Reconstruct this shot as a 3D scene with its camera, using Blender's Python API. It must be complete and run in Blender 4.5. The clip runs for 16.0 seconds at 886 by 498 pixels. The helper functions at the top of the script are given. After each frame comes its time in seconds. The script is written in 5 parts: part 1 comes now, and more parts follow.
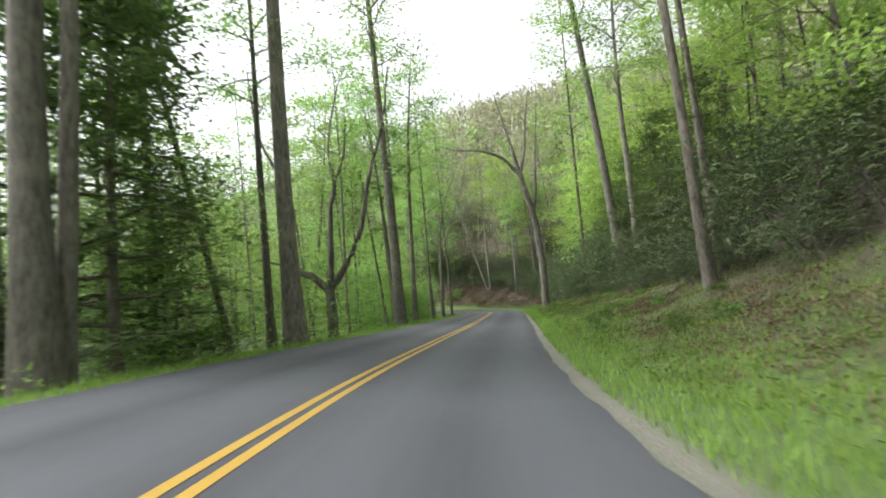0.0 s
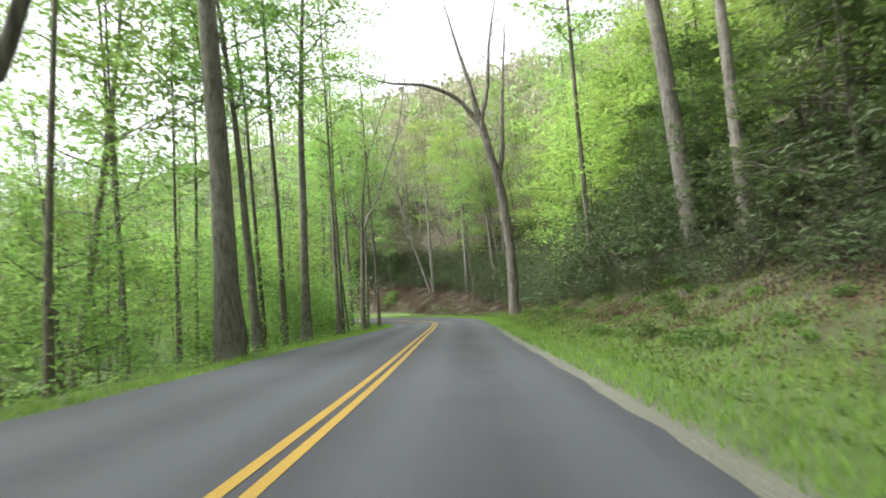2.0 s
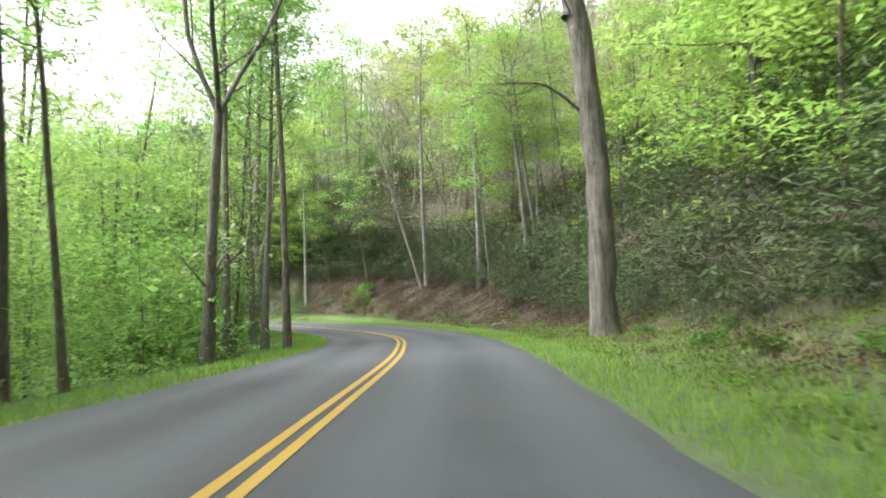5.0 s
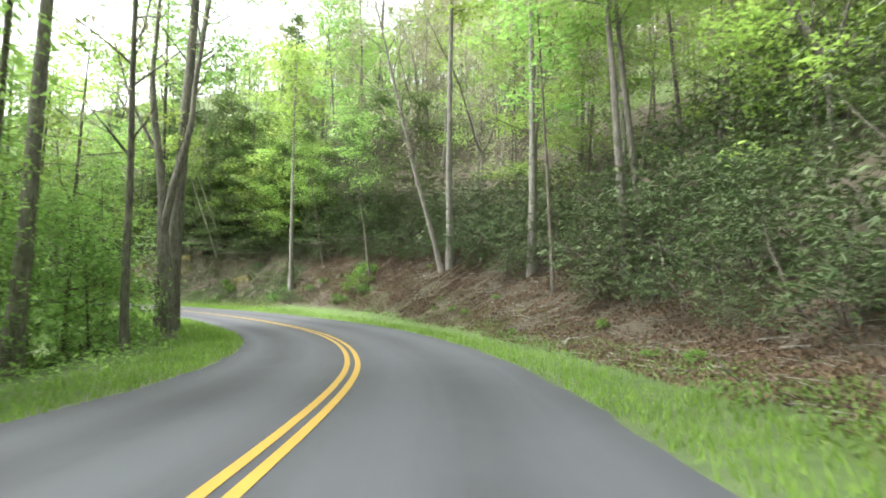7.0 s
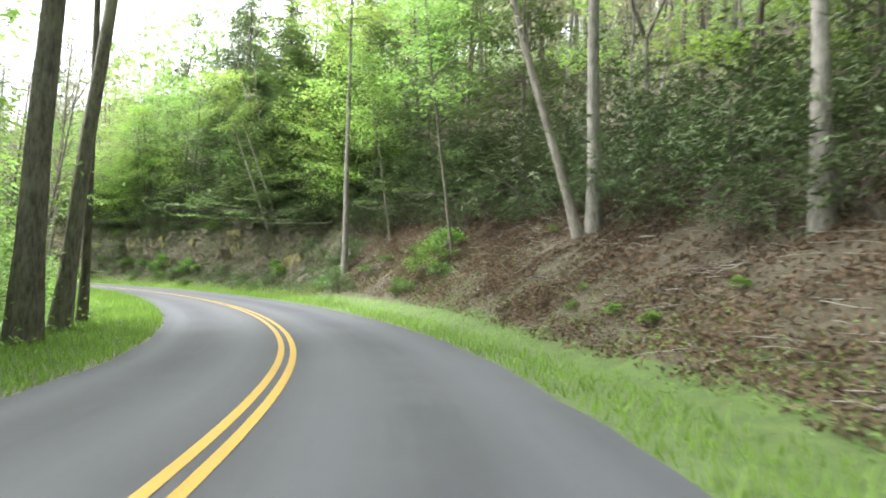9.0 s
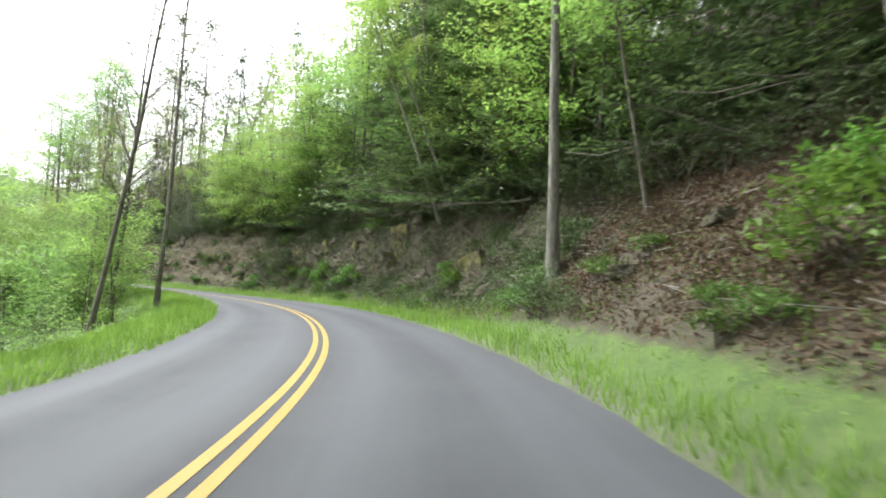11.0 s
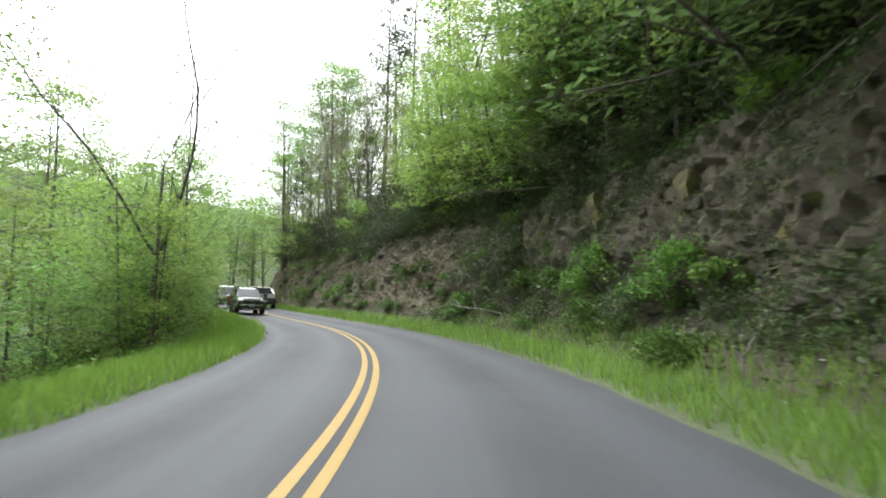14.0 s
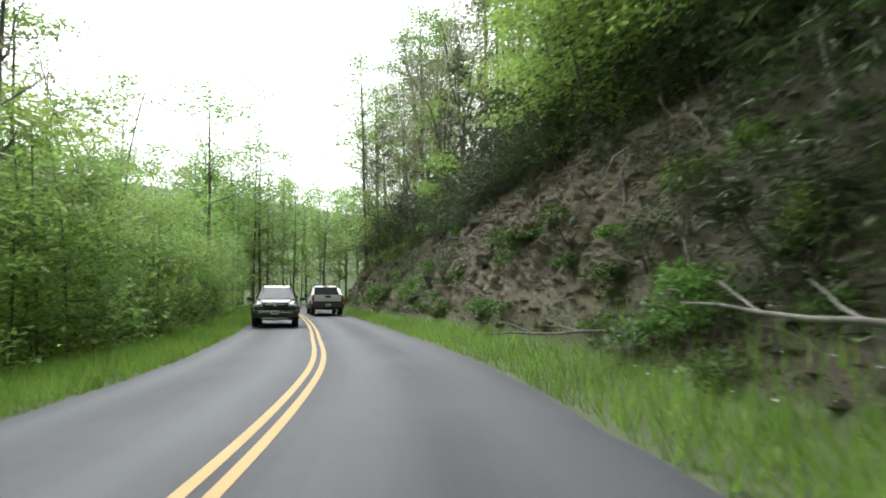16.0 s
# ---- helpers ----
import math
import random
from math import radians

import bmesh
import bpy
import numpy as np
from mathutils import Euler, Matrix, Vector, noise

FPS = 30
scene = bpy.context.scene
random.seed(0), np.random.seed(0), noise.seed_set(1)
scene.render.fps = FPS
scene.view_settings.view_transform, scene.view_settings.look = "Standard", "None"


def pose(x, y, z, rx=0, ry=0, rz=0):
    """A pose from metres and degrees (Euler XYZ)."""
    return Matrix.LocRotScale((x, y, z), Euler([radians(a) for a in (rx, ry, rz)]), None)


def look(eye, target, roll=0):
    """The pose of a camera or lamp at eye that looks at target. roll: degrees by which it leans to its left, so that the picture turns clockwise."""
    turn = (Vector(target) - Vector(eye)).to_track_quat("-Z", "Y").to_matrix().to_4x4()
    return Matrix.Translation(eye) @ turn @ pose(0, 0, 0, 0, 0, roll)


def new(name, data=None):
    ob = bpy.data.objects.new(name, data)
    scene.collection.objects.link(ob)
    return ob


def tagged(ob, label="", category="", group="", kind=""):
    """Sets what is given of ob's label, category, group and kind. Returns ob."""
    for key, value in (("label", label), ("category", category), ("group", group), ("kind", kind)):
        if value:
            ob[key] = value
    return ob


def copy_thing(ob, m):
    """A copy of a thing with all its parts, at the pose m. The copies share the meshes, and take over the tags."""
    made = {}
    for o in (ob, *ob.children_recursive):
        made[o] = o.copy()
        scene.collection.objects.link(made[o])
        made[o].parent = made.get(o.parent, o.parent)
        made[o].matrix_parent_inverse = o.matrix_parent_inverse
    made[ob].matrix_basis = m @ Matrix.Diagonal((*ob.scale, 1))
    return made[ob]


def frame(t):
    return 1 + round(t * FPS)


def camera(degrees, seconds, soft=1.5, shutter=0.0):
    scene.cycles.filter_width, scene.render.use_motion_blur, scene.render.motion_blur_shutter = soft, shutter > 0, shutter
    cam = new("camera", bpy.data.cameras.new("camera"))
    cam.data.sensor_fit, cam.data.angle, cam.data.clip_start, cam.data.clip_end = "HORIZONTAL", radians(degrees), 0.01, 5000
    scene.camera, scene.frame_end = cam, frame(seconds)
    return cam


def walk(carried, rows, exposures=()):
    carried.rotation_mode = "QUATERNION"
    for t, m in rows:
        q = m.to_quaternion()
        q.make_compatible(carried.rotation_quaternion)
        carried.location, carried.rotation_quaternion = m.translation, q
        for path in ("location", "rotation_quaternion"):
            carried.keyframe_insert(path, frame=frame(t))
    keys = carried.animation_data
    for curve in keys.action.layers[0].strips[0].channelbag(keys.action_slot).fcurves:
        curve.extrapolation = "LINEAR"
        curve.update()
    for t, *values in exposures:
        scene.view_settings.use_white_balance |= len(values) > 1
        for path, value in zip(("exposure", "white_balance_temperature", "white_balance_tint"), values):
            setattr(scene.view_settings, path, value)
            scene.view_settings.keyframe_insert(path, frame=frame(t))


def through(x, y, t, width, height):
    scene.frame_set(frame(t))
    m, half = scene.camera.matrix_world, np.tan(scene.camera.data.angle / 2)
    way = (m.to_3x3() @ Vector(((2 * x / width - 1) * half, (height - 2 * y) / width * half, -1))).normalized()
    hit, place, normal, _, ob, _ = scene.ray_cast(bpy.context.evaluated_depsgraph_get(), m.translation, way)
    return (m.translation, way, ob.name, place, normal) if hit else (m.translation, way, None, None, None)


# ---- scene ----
cam = camera(73.5, 16.0, 1.8, 0.28)
PATH = [
    (0, (0.000, -0.000, 0.000), (0.048, 9.979, 0.644), -4.45),
    (0.5, (0.111, 4.909, -0.158), (0.594, 14.877, 0.473), -4.55),
    (1, (0.397, 9.825, -0.327), (1.159, 19.775, 0.310), -4.57),
    (1.5, (0.769, 14.646, -0.496), (1.643, 24.586, 0.164), -4.26),
    (2, (1.261, 19.317, -0.653), (2.287, 29.241, 0.024), -3.78),
    (2.5, (1.876, 23.882, -0.797), (3.018, 33.793, -0.106), -3.22),
    (3, (2.431, 28.210, -0.937), (3.599, 38.118, -0.249), -2.80),
    (3.5, (2.952, 32.352, -1.071), (4.107, 42.261, -0.379), -2.53),
    (4, (3.391, 36.314, -1.194), (4.494, 46.227, -0.484), -2.49),
    (4.2, (3.592, 37.901, -1.240), (4.653, 47.818, -0.524), -2.43),
    (4.5, (3.891, 40.245, -1.304), (4.888, 50.169, -0.583), -2.22),
    (5, (4.352, 44.062, -1.404), (5.239, 53.996, -0.673), -1.65),
    (5.5, (4.766, 47.776, -1.494), (5.529, 57.719, -0.752), -0.92),
    (6, (5.131, 51.396, -1.576), (5.752, 61.349, -0.833), -0.17),
    (6.3, (5.326, 53.527, -1.625), (5.857, 63.487, -0.901), 0.23),
    (6.5, (5.457, 54.930, -1.661), (5.928, 64.895, -0.965), 0.46),
    (7, (5.772, 58.538, -1.771), (6.068, 68.512, -1.123), 1.07),
    (7.5, (5.957, 62.082, -1.889), (6.053, 72.064, -1.292), 1.51),
    (8, (5.991, 65.591, -2.005), (5.783, 75.574, -1.454), 1.66),
    (8.5, (5.832, 68.993, -2.108), (5.103, 78.953, -1.597), 1.72),
    (9, (5.435, 72.296, -2.194), (3.935, 82.171, -1.716), 2.05),
    (9.2, (5.210, 73.540, -2.223), (3.368, 83.359, -1.772), 2.08),
    (9.5, (4.805, 75.455, -2.269), (2.456, 85.166, -1.840), 2.14),
    (10, (3.888, 78.742, -2.356), (0.715, 88.215, -1.907), 2.26),
    (10.5, (2.649, 82.113, -2.436), (-1.314, 91.279, -1.906), 2.42),
    (11, (1.076, 85.529, -2.488), (-3.653, 94.317, -1.840), 2.52),
    (11.3, (-0.038, 87.581, -2.503), (-5.219, 96.104, -1.788), 2.39),
    (11.5, (-0.871, 88.934, -2.507), (-6.356, 97.261, -1.756), 2.18),
    (12, (-3.119, 92.158, -2.516), (-9.267, 100.003, -1.706), 1.42),
    (12.5, (-5.586, 95.279, -2.538), (-12.331, 102.613, -1.697), 1.00),
    (13, (-8.245, 98.263, -2.552), (-15.509, 105.081, -1.687), 0.81),
    (13.5, (-11.110, 101.095, -2.555), (-18.804, 107.420, -1.659), 0.60),
    (14, (-14.061, 103.816, -2.560), (-22.091, 109.706, -1.648), 0.15),
    (14.5, (-17.352, 106.370, -2.572), (-25.609, 111.931, -1.634), 0.25),
    (15, (-20.603, 108.700, -2.581), (-29.075, 113.927, -1.633), 0.18),
    (15.5, (-23.883, 110.821, -2.579), (-32.613, 115.605, -1.630), -0.28),
    (16, (-27.299, 112.535, -2.568), (-36.320, 116.746, -1.626), -1.24),
]
walk(cam, [(t, look(eye, target, roll)) for t, eye, target, roll in PATH],
     exposures=[(0.0, 1.22, 6350, 10), (0.4, 1.55, 6350, 10), (3.0, 1.62, 6350, 10), (7.0, 2.05, 6350, 9), (9.2, 2.08, 6350, 9), (11.5, 1.38, 6250, 9), (13.0, 1.1, 6250, 8), (16.0, 0.85, 6250, 8)])

# ---- daylight: bright overcast ----
world = bpy.data.worlds.new("overcast_sky")
scene.world = world
world.use_nodes = True
wn, wl = world.node_tree.nodes, world.node_tree.links
wn.clear()
sky = wn.new("ShaderNodeTexSky")
sky.sky_type = "NISHITA"
sky.sun_disc = False
sky.sun_elevation, sky.sun_rotation = radians(52), radians(272)
sky.air_density, sky.dust_density, sky.ozone_density = 1.0, 6.0, 1.0
haze = wn.new("ShaderNodeHueSaturation")
haze.inputs["Saturation"].default_value = 0.12
back = wn.new("ShaderNodeBackground")
back.inputs["Strength"].default_value = 0.18
wout = wn.new("ShaderNodeOutputWorld")
wl.new(sky.outputs[0], haze.inputs["Color"])
wl.new(haze.outputs[0], back.inputs["Color"])
wl.new(back.outputs[0], wout.inputs["Surface"])

sun = new("sun", bpy.data.lights.new("sun", "SUN"))
sun.data.energy, sun.data.angle, sun.data.color = 0.75, radians(60), (1.0, 0.97, 0.92)
sun.matrix_world = look((0, 0, 60), (46, 4, 0))

# ---- materials ----
def material(name, rough=0.8, metal=0.0):
    m = bpy.data.materials.new(name)
    m.use_nodes = True
    nt = m.node_tree
    b = nt.nodes["Principled BSDF"]
    b.inputs["Roughness"].default_value, b.inputs["Metallic"].default_value = rough, metal
    return m, nt, b


def node(nt, kind, inputs=(), **settings):
    n = nt.nodes.new(kind)
    for k, v in settings.items():
        setattr(n, k, v)
    for k, v in dict(inputs).items():
        if isinstance(v, bpy.types.NodeSocket):
            nt.links.new(v, n.inputs[k])
        else:
            n.inputs[k].default_value = v
    return n


def noise_at(nt, scale, detail=4, rough=0.6, coord=None, distort=0.0):
    coord = coord or node(nt, "ShaderNodeTexCoord").outputs["Object"]
    return node(nt, "ShaderNodeTexNoise", {"Vector": coord, "Scale": scale, "Detail": detail, "Roughness": rough, "Distortion": distort}).outputs["Fac"]


def ramp(nt, fac, *stops):
    r = node(nt, "ShaderNodeValToRGB", {"Fac": fac})
    el = r.color_ramp.elements
    while len(el) < len(stops):
        el.new(0.5)
    for e, (p, c) in zip(el, stops):
        e.position = p
        e.color = (*c, 1) if len(c) == 3 else c
    return r.outputs["Color"]


def mix(nt, fac, a, b, blend="MIX"):
    n = node(nt, "ShaderNodeMix", {"Factor": fac} if not isinstance(fac, bpy.types.NodeSocket) else {}, data_type="RGBA", blend_type=blend)
    if isinstance(fac, bpy.types.NodeSocket):
        nt.links.new(fac, n.inputs["Factor"])
    for sock, v in ((n.inputs[6], a), (n.inputs[7], b)):
        if isinstance(v, bpy.types.NodeSocket):
            nt.links.new(v, sock)
        else:
            sock.default_value = (*v, 1)
    return n.outputs[2]


def bump(nt, b, height, strength=0.4, dist=0.02):
    n = node(nt, "ShaderNodeBump", {"Height": height, "Strength": strength, "Distance": dist})
    nt.links.new(n.outputs[0], b.inputs["Normal"])


def simple(name, color, rough=0.6, metal=0.0, grain=0.15, scale=30.0, bumps=0.0):
    """A plain surface with grain and blotches."""
    m, nt, b = material(name, rough, metal)
    lo = tuple(c * (1 - grain) for c in color)
    hi = tuple(min(1, c * (1 + grain)) for c in color)
    fac = mix(nt, 0.5, ramp(nt, noise_at(nt, scale), (0.3, (0, 0, 0)), (0.7, (1, 1, 1))), ramp(nt, noise_at(nt, scale / 12), (0.3, (0, 0, 0)), (0.7, (1, 1, 1))))
    nt.links.new(mix(nt, fac, lo, hi), b.inputs["Base Color"])
    if bumps:
        bump(nt, b, noise_at(nt, scale * 2), bumps)
    return m


def make_asphalt():
    m, nt, b = material("asphalt", 0.75)
    b.inputs["Specular IOR Level"].default_value = 0.4
    uv = node(nt, "ShaderNodeUVMap").outputs[0]
    long = node(nt, "ShaderNodeMapping", {"Vector": uv, "Scale": (1.0, 0.03, 1.0)}).outputs[0]
    streak = noise_at(nt, 1.6, 6, 0.7, long)
    patch = noise_at(nt, 0.3, 5, 0.65, uv)
    grain = noise_at(nt, 160, 2, 0.7, uv)
    chips = noise_at(nt, 34, 4, 0.75, uv)
    across = node(nt, "ShaderNodeSeparateXYZ", {"Vector": uv}).outputs[0]
    track = node(nt, "ShaderNodeMath", {0: node(nt, "ShaderNodeMath", {0: across, 1: 3.93}, operation="MULTIPLY").outputs[0]}, operation="COSINE").outputs[0]
    streak = node(nt, "ShaderNodeMath", {0: track, 1: -0.3, 2: streak}, operation="MULTIPLY_ADD").outputs[0]
    base = mix(nt, ramp(nt, streak, (0.1, (0, 0, 0)), (0.85, (1, 1, 1))), (0.026, 0.028, 0.033), (0.06, 0.063, 0.072))
    base = mix(nt, ramp(nt, patch, (0.42, (0, 0, 0)), (0.7, (0.7, 0.7, 0.7))), base, (0.066, 0.069, 0.078))
    base = mix(nt, ramp(nt, grain, (0.35, (0, 0, 0)), (0.7, (0.5, 0.5, 0.5))), base, (0.085, 0.087, 0.096))
    base = mix(nt, ramp(nt, chips, (0.62, (0, 0, 0)), (0.72, (0.5, 0.5, 0.5))), base, (0.03, 0.031, 0.034))
    nt.links.new(base, b.inputs["Base Color"])
    nt.links.new(node(nt, "ShaderNodeMapRange", {"Value": streak, "To Min": 0.82, "To Max": 0.7}).outputs[0], b.inputs["Roughness"])
    bump(nt, b, grain, 0.35, 0.006)
    return m


def make_paint():
    m, nt, b = material("yellow_road_paint", 0.6)
    uv = node(nt, "ShaderNodeUVMap").outputs[0]
    wear = noise_at(nt, 9, 6, 0.75, uv)
    base = mix(nt, noise_at(nt, 1.2, 3, 0.5, uv), (0.32, 0.19, 0.02), (0.385, 0.245, 0.034))
    base = mix(nt, ramp(nt, wear, (0.6, (0, 0, 0)), (0.72, (0.75, 0.75, 0.75))), base, (0.14, 0.13, 0.11))
    nt.links.new(base, b.inputs["Base Color"])
    bump(nt, b, wear, 0.3, 0.004)
    return m


def make_ground():
    m, nt, b = material("forest_ground", 0.95)
    o = node(nt, "ShaderNodeTexCoord").outputs["Object"]
    zone = node(nt, "ShaderNodeAttribute", attribute_name="zone").outputs["Color"]
    sep = node(nt, "ShaderNodeSeparateColor", {"Color": zone})
    big, fine, mid = noise_at(nt, 0.5, 5, 0.6, o), noise_at(nt, 14, 6, 0.75, o), noise_at(nt, 3.0, 5, 0.7, o)
    soil = mix(nt, ramp(nt, fine, (0.3, (0, 0, 0)), (0.7, (1, 1, 1))), (0.026, 0.021, 0.013), (0.078, 0.063, 0.039))
    soil = mix(nt, ramp(nt, mid, (0.45, (0, 0, 0)), (0.7, (0.7, 0.7, 0.7))), soil, (0.1, 0.085, 0.058))
    green = mix(nt, ramp(nt, mid, (0.3, (0, 0, 0)), (0.7, (1, 1, 1))), (0.04, 0.085, 0.014), (0.095, 0.16, 0.03))
    green = mix(nt, ramp(nt, fine, (0.5, (0, 0, 0)), (0.8, (0.6, 0.6, 0.6))), green, (0.2, 0.2, 0.07))
    patches = node(nt, "ShaderNodeMath", {0: node(nt, "ShaderNodeMath", {0: mid, 1: noise_at(nt, 1.1, 4, 0.65, o)}, operation="ADD").outputs[0], 1: 0.5}, operation="MULTIPLY").outputs[0]
    edge = node(nt, "ShaderNodeMath", {0: sep.outputs[0], 1: node(nt, "ShaderNodeMath", {0: patches, 1: 0.9}, operation="MULTIPLY").outputs[0]}, operation="ADD").outputs[0]
    g = ramp(nt, edge, (0.75, (0, 0, 0)), (1.05, (1, 1, 1)))
    col = mix(nt, g, soil, green)
    gravel = mix(nt, ramp(nt, noise_at(nt, 45, 3, 0.7, o), (0.35, (0, 0, 0)), (0.65, (1, 1, 1))), (0.08, 0.075, 0.066), (0.27, 0.25, 0.22))
    col = mix(nt, sep.outputs[1], col, gravel)
    col = mix(nt, ramp(nt, big, (0.35, (0.3, 0.3, 0.3)), (0.7, (0, 0, 0))), col, (0.06, 0.055, 0.03))
    nt.links.new(col, b.inputs["Base Color"])
    bump(nt, b, fine, 0.7, 0.06)
    return m


def make_leaf(name, dark, light, through=0.35, rough=0.55):
    m, nt, b = material(name, rough)
    b.inputs["Specular IOR Level"].default_value = 0.3
    isl = node(nt, "ShaderNodeNewGeometry").outputs["Random Per Island"]
    obj = node(nt, "ShaderNodeObjectInfo").outputs["Random"]
    o = node(nt, "ShaderNodeTexCoord").outputs["Object"]
    fac = node(nt, "ShaderNodeMath", {0: isl, 1: 0.6}, operation="MULTIPLY").outputs[0]
    fac = node(nt, "ShaderNodeMath", {0: fac, 1: noise_at(nt, 0.5, 2, 0.5, o)}, operation="ADD").outputs[0]
    col = mix(nt, ramp(nt, fac, (0.3, (0, 0, 0)), (1.0, (1, 1, 1))), dark, light)
    hue = node(nt, "ShaderNodeHueSaturation", {"Color": col, "Hue": node(nt, "ShaderNodeMapRange", {"Value": obj, "To Min": 0.485, "To Max": 0.515}).outputs[0],
                                               "Value": node(nt, "ShaderNodeMapRange", {"Value": obj, "To Min": 0.8, "To Max": 1.2}).outputs[0]}).outputs[0]
    nt.links.new(hue, b.inputs["Base Color"])
    if through:
        t = node(nt, "ShaderNodeBsdfTranslucent", {"Color": hue})
        s = node(nt, "ShaderNodeMixShader", {"Fac": through})
        nt.links.new(b.outputs[0], s.inputs[1])
        nt.links.new(t.outputs[0], s.inputs[2])
        nt.links.new(s.outputs[0], nt.nodes["Material Output"].inputs["Surface"])
    return m


def make_bark(name, dark, light, stretch=0.25, grain=14, relief=0.05):
    m, nt, b = material(name, 0.92)
    o = node(nt, "ShaderNodeTexCoord").outputs["Object"]
    v = node(nt, "ShaderNodeMapping", {"Vector": o, "Scale": (1, 1, stretch)}).outputs[0]
    ridge, blot = noise_at(nt, grain, 6, 0.7, v), noise_at(nt, 1.1, 4, 0.6, o)
    obj = node(nt, "ShaderNodeObjectInfo").outputs["Random"]
    col = mix(nt, ramp(nt, ridge, (0.35, (0, 0, 0)), (0.68, (1, 1, 1))), dark, light)
    col = mix(nt, ramp(nt, blot, (0.5, (0, 0, 0)), (0.7, (0.6, 0.6, 0.6))), col, tuple(c * 1.25 for c in light))
    moss = ramp(nt, noise_at(nt, 0.7, 5, 0.7, o), (0.6, (0, 0, 0)), (0.75, (0.35, 0.35, 0.35)))
    col = mix(nt, moss, col, (0.09, 0.11, 0.05))
    col = node(nt, "ShaderNodeHueSaturation", {"Color": col, "Value": node(nt, "ShaderNodeMapRange", {"Value": obj, "To Min": 0.75, "To Max": 1.25}).outputs[0]}).outputs[0]
    nt.links.new(col, b.inputs["Base Color"])
    bump(nt, b, ridge, 0.8, relief)
    return m


def make_rock(name="earthy_rock", cover=0.5, tint=(0.095, 0.1, 0.035), bare=0.0, light=1.15):
    tone = lambda *c: tuple(light * v for v in c)
    m, nt, b = material(name, 0.9)
    o = node(nt, "ShaderNodeTexCoord").outputs["Object"]
    v = node(nt, "ShaderNodeMapping", {"Vector": o, "Scale": (1, 1, 2.2), "Rotation": (0.25, 0.1, 0)}).outputs[0]
    lay, fine, blot = noise_at(nt, 2.6, 8, 0.75, v, 0.8), noise_at(nt, 16, 6, 0.8, o), noise_at(nt, 0.6, 5, 0.65, o)
    col = mix(nt, ramp(nt, lay, (0.3, (0, 0, 0)), (0.7, (1, 1, 1))), tone(0.028, 0.025, 0.017), tone(0.1, 0.088, 0.058))
    col = mix(nt, ramp(nt, fine, (0.4, (0, 0, 0)), (0.75, (0.7, 0.7, 0.7))), col, tone(0.125, 0.104, 0.07))
    soil = mix(nt, fine, tone(0.034, 0.028, 0.017), tone(0.12, 0.1, 0.062))
    col = mix(nt, ramp(nt, blot, (0.38 + bare, (0, 0, 0)), (0.56 + bare, (1, 1, 1))), col, soil)
    lichen = ramp(nt, noise_at(nt, 1.9, 6, 0.7, o), (cover, (0, 0, 0)), (cover + 0.12, (0.8, 0.8, 0.8)))
    col = mix(nt, lichen, col, tint)
    nt.links.new(col, b.inputs["Base Color"])
    bump(nt, b, node(nt, "ShaderNodeMath", {0: lay, 1: fine}, operation="ADD").outputs[0], 0.9, 0.12)
    return m


ASPHALT, PAINT, GROUND, ROCK = make_asphalt(), make_paint(), make_ground(), make_rock()
SHALE = make_rock("crumbling_shale", 0.66, (0.09, 0.09, 0.04), 0.05, 2.3)
LICHEN_ROCK = make_rock("lichened_rock", 0.43, (0.2, 0.18, 0.045), 0.25)
BARK_GREY = make_bark("grey_bark", (0.07, 0.062, 0.052), (0.22, 0.2, 0.17))
BARK_DARK = make_bark("dark_bark", (0.052, 0.045, 0.037), (0.19, 0.165, 0.135))
BARK_ROUGH = make_bark("furrowed_bark", (0.04, 0.035, 0.029), (0.19, 0.17, 0.145), 0.14, 7, 0.14)
BARK_PALE = make_bark("pale_bark", (0.11, 0.102, 0.09), (0.32, 0.3, 0.265))
LEAF_SPRING = make_leaf("spring_leaf", (0.108, 0.2, 0.042), (0.295, 0.452, 0.122), 0.56)
LEAF_LIME = make_leaf("lime_leaf", (0.135, 0.235, 0.04), (0.36, 0.5, 0.125), 0.6)
LEAF_PALE = make_leaf("pale_bud", (0.17, 0.165, 0.095), (0.36, 0.35, 0.23), 0.4)
LEAF_RHODO = make_leaf("rhododendron_leaf", (0.026, 0.048, 0.019), (0.115, 0.155, 0.062), 0.2, 0.55)
LEAF_HEMLOCK = make_leaf("hemlock_needle", (0.042, 0.08, 0.025), (0.155, 0.23, 0.075), 0.38)
LEAF_PINE = make_leaf("pine_needle", (0.045, 0.075, 0.035), (0.12, 0.16, 0.08), 0.25)
LEAF_FAR = make_leaf("far_leaf", (0.135, 0.21, 0.07), (0.33, 0.43, 0.18), 0.5)
LEAF_FERN = make_leaf("fern_leaf", (0.035, 0.08, 0.014), (0.12, 0.2, 0.04), 0.3)
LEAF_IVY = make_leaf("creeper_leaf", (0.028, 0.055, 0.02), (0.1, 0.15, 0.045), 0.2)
GRASS = make_leaf("grass_blade", (0.1, 0.18, 0.025), (0.25, 0.37, 0.075), 0.45, 0.6)
STRAW = make_leaf("dry_grass", (0.11, 0.09, 0.045), (0.32, 0.27, 0.16), 0.3, 0.8)
WEED = make_leaf("weed_leaf", (0.05, 0.1, 0.016), (0.15, 0.235, 0.045), 0.35, 0.6)
LEAF_FRESH = make_leaf("fresh_leaf", (0.055, 0.12, 0.018), (0.17, 0.29, 0.05), 0.4)
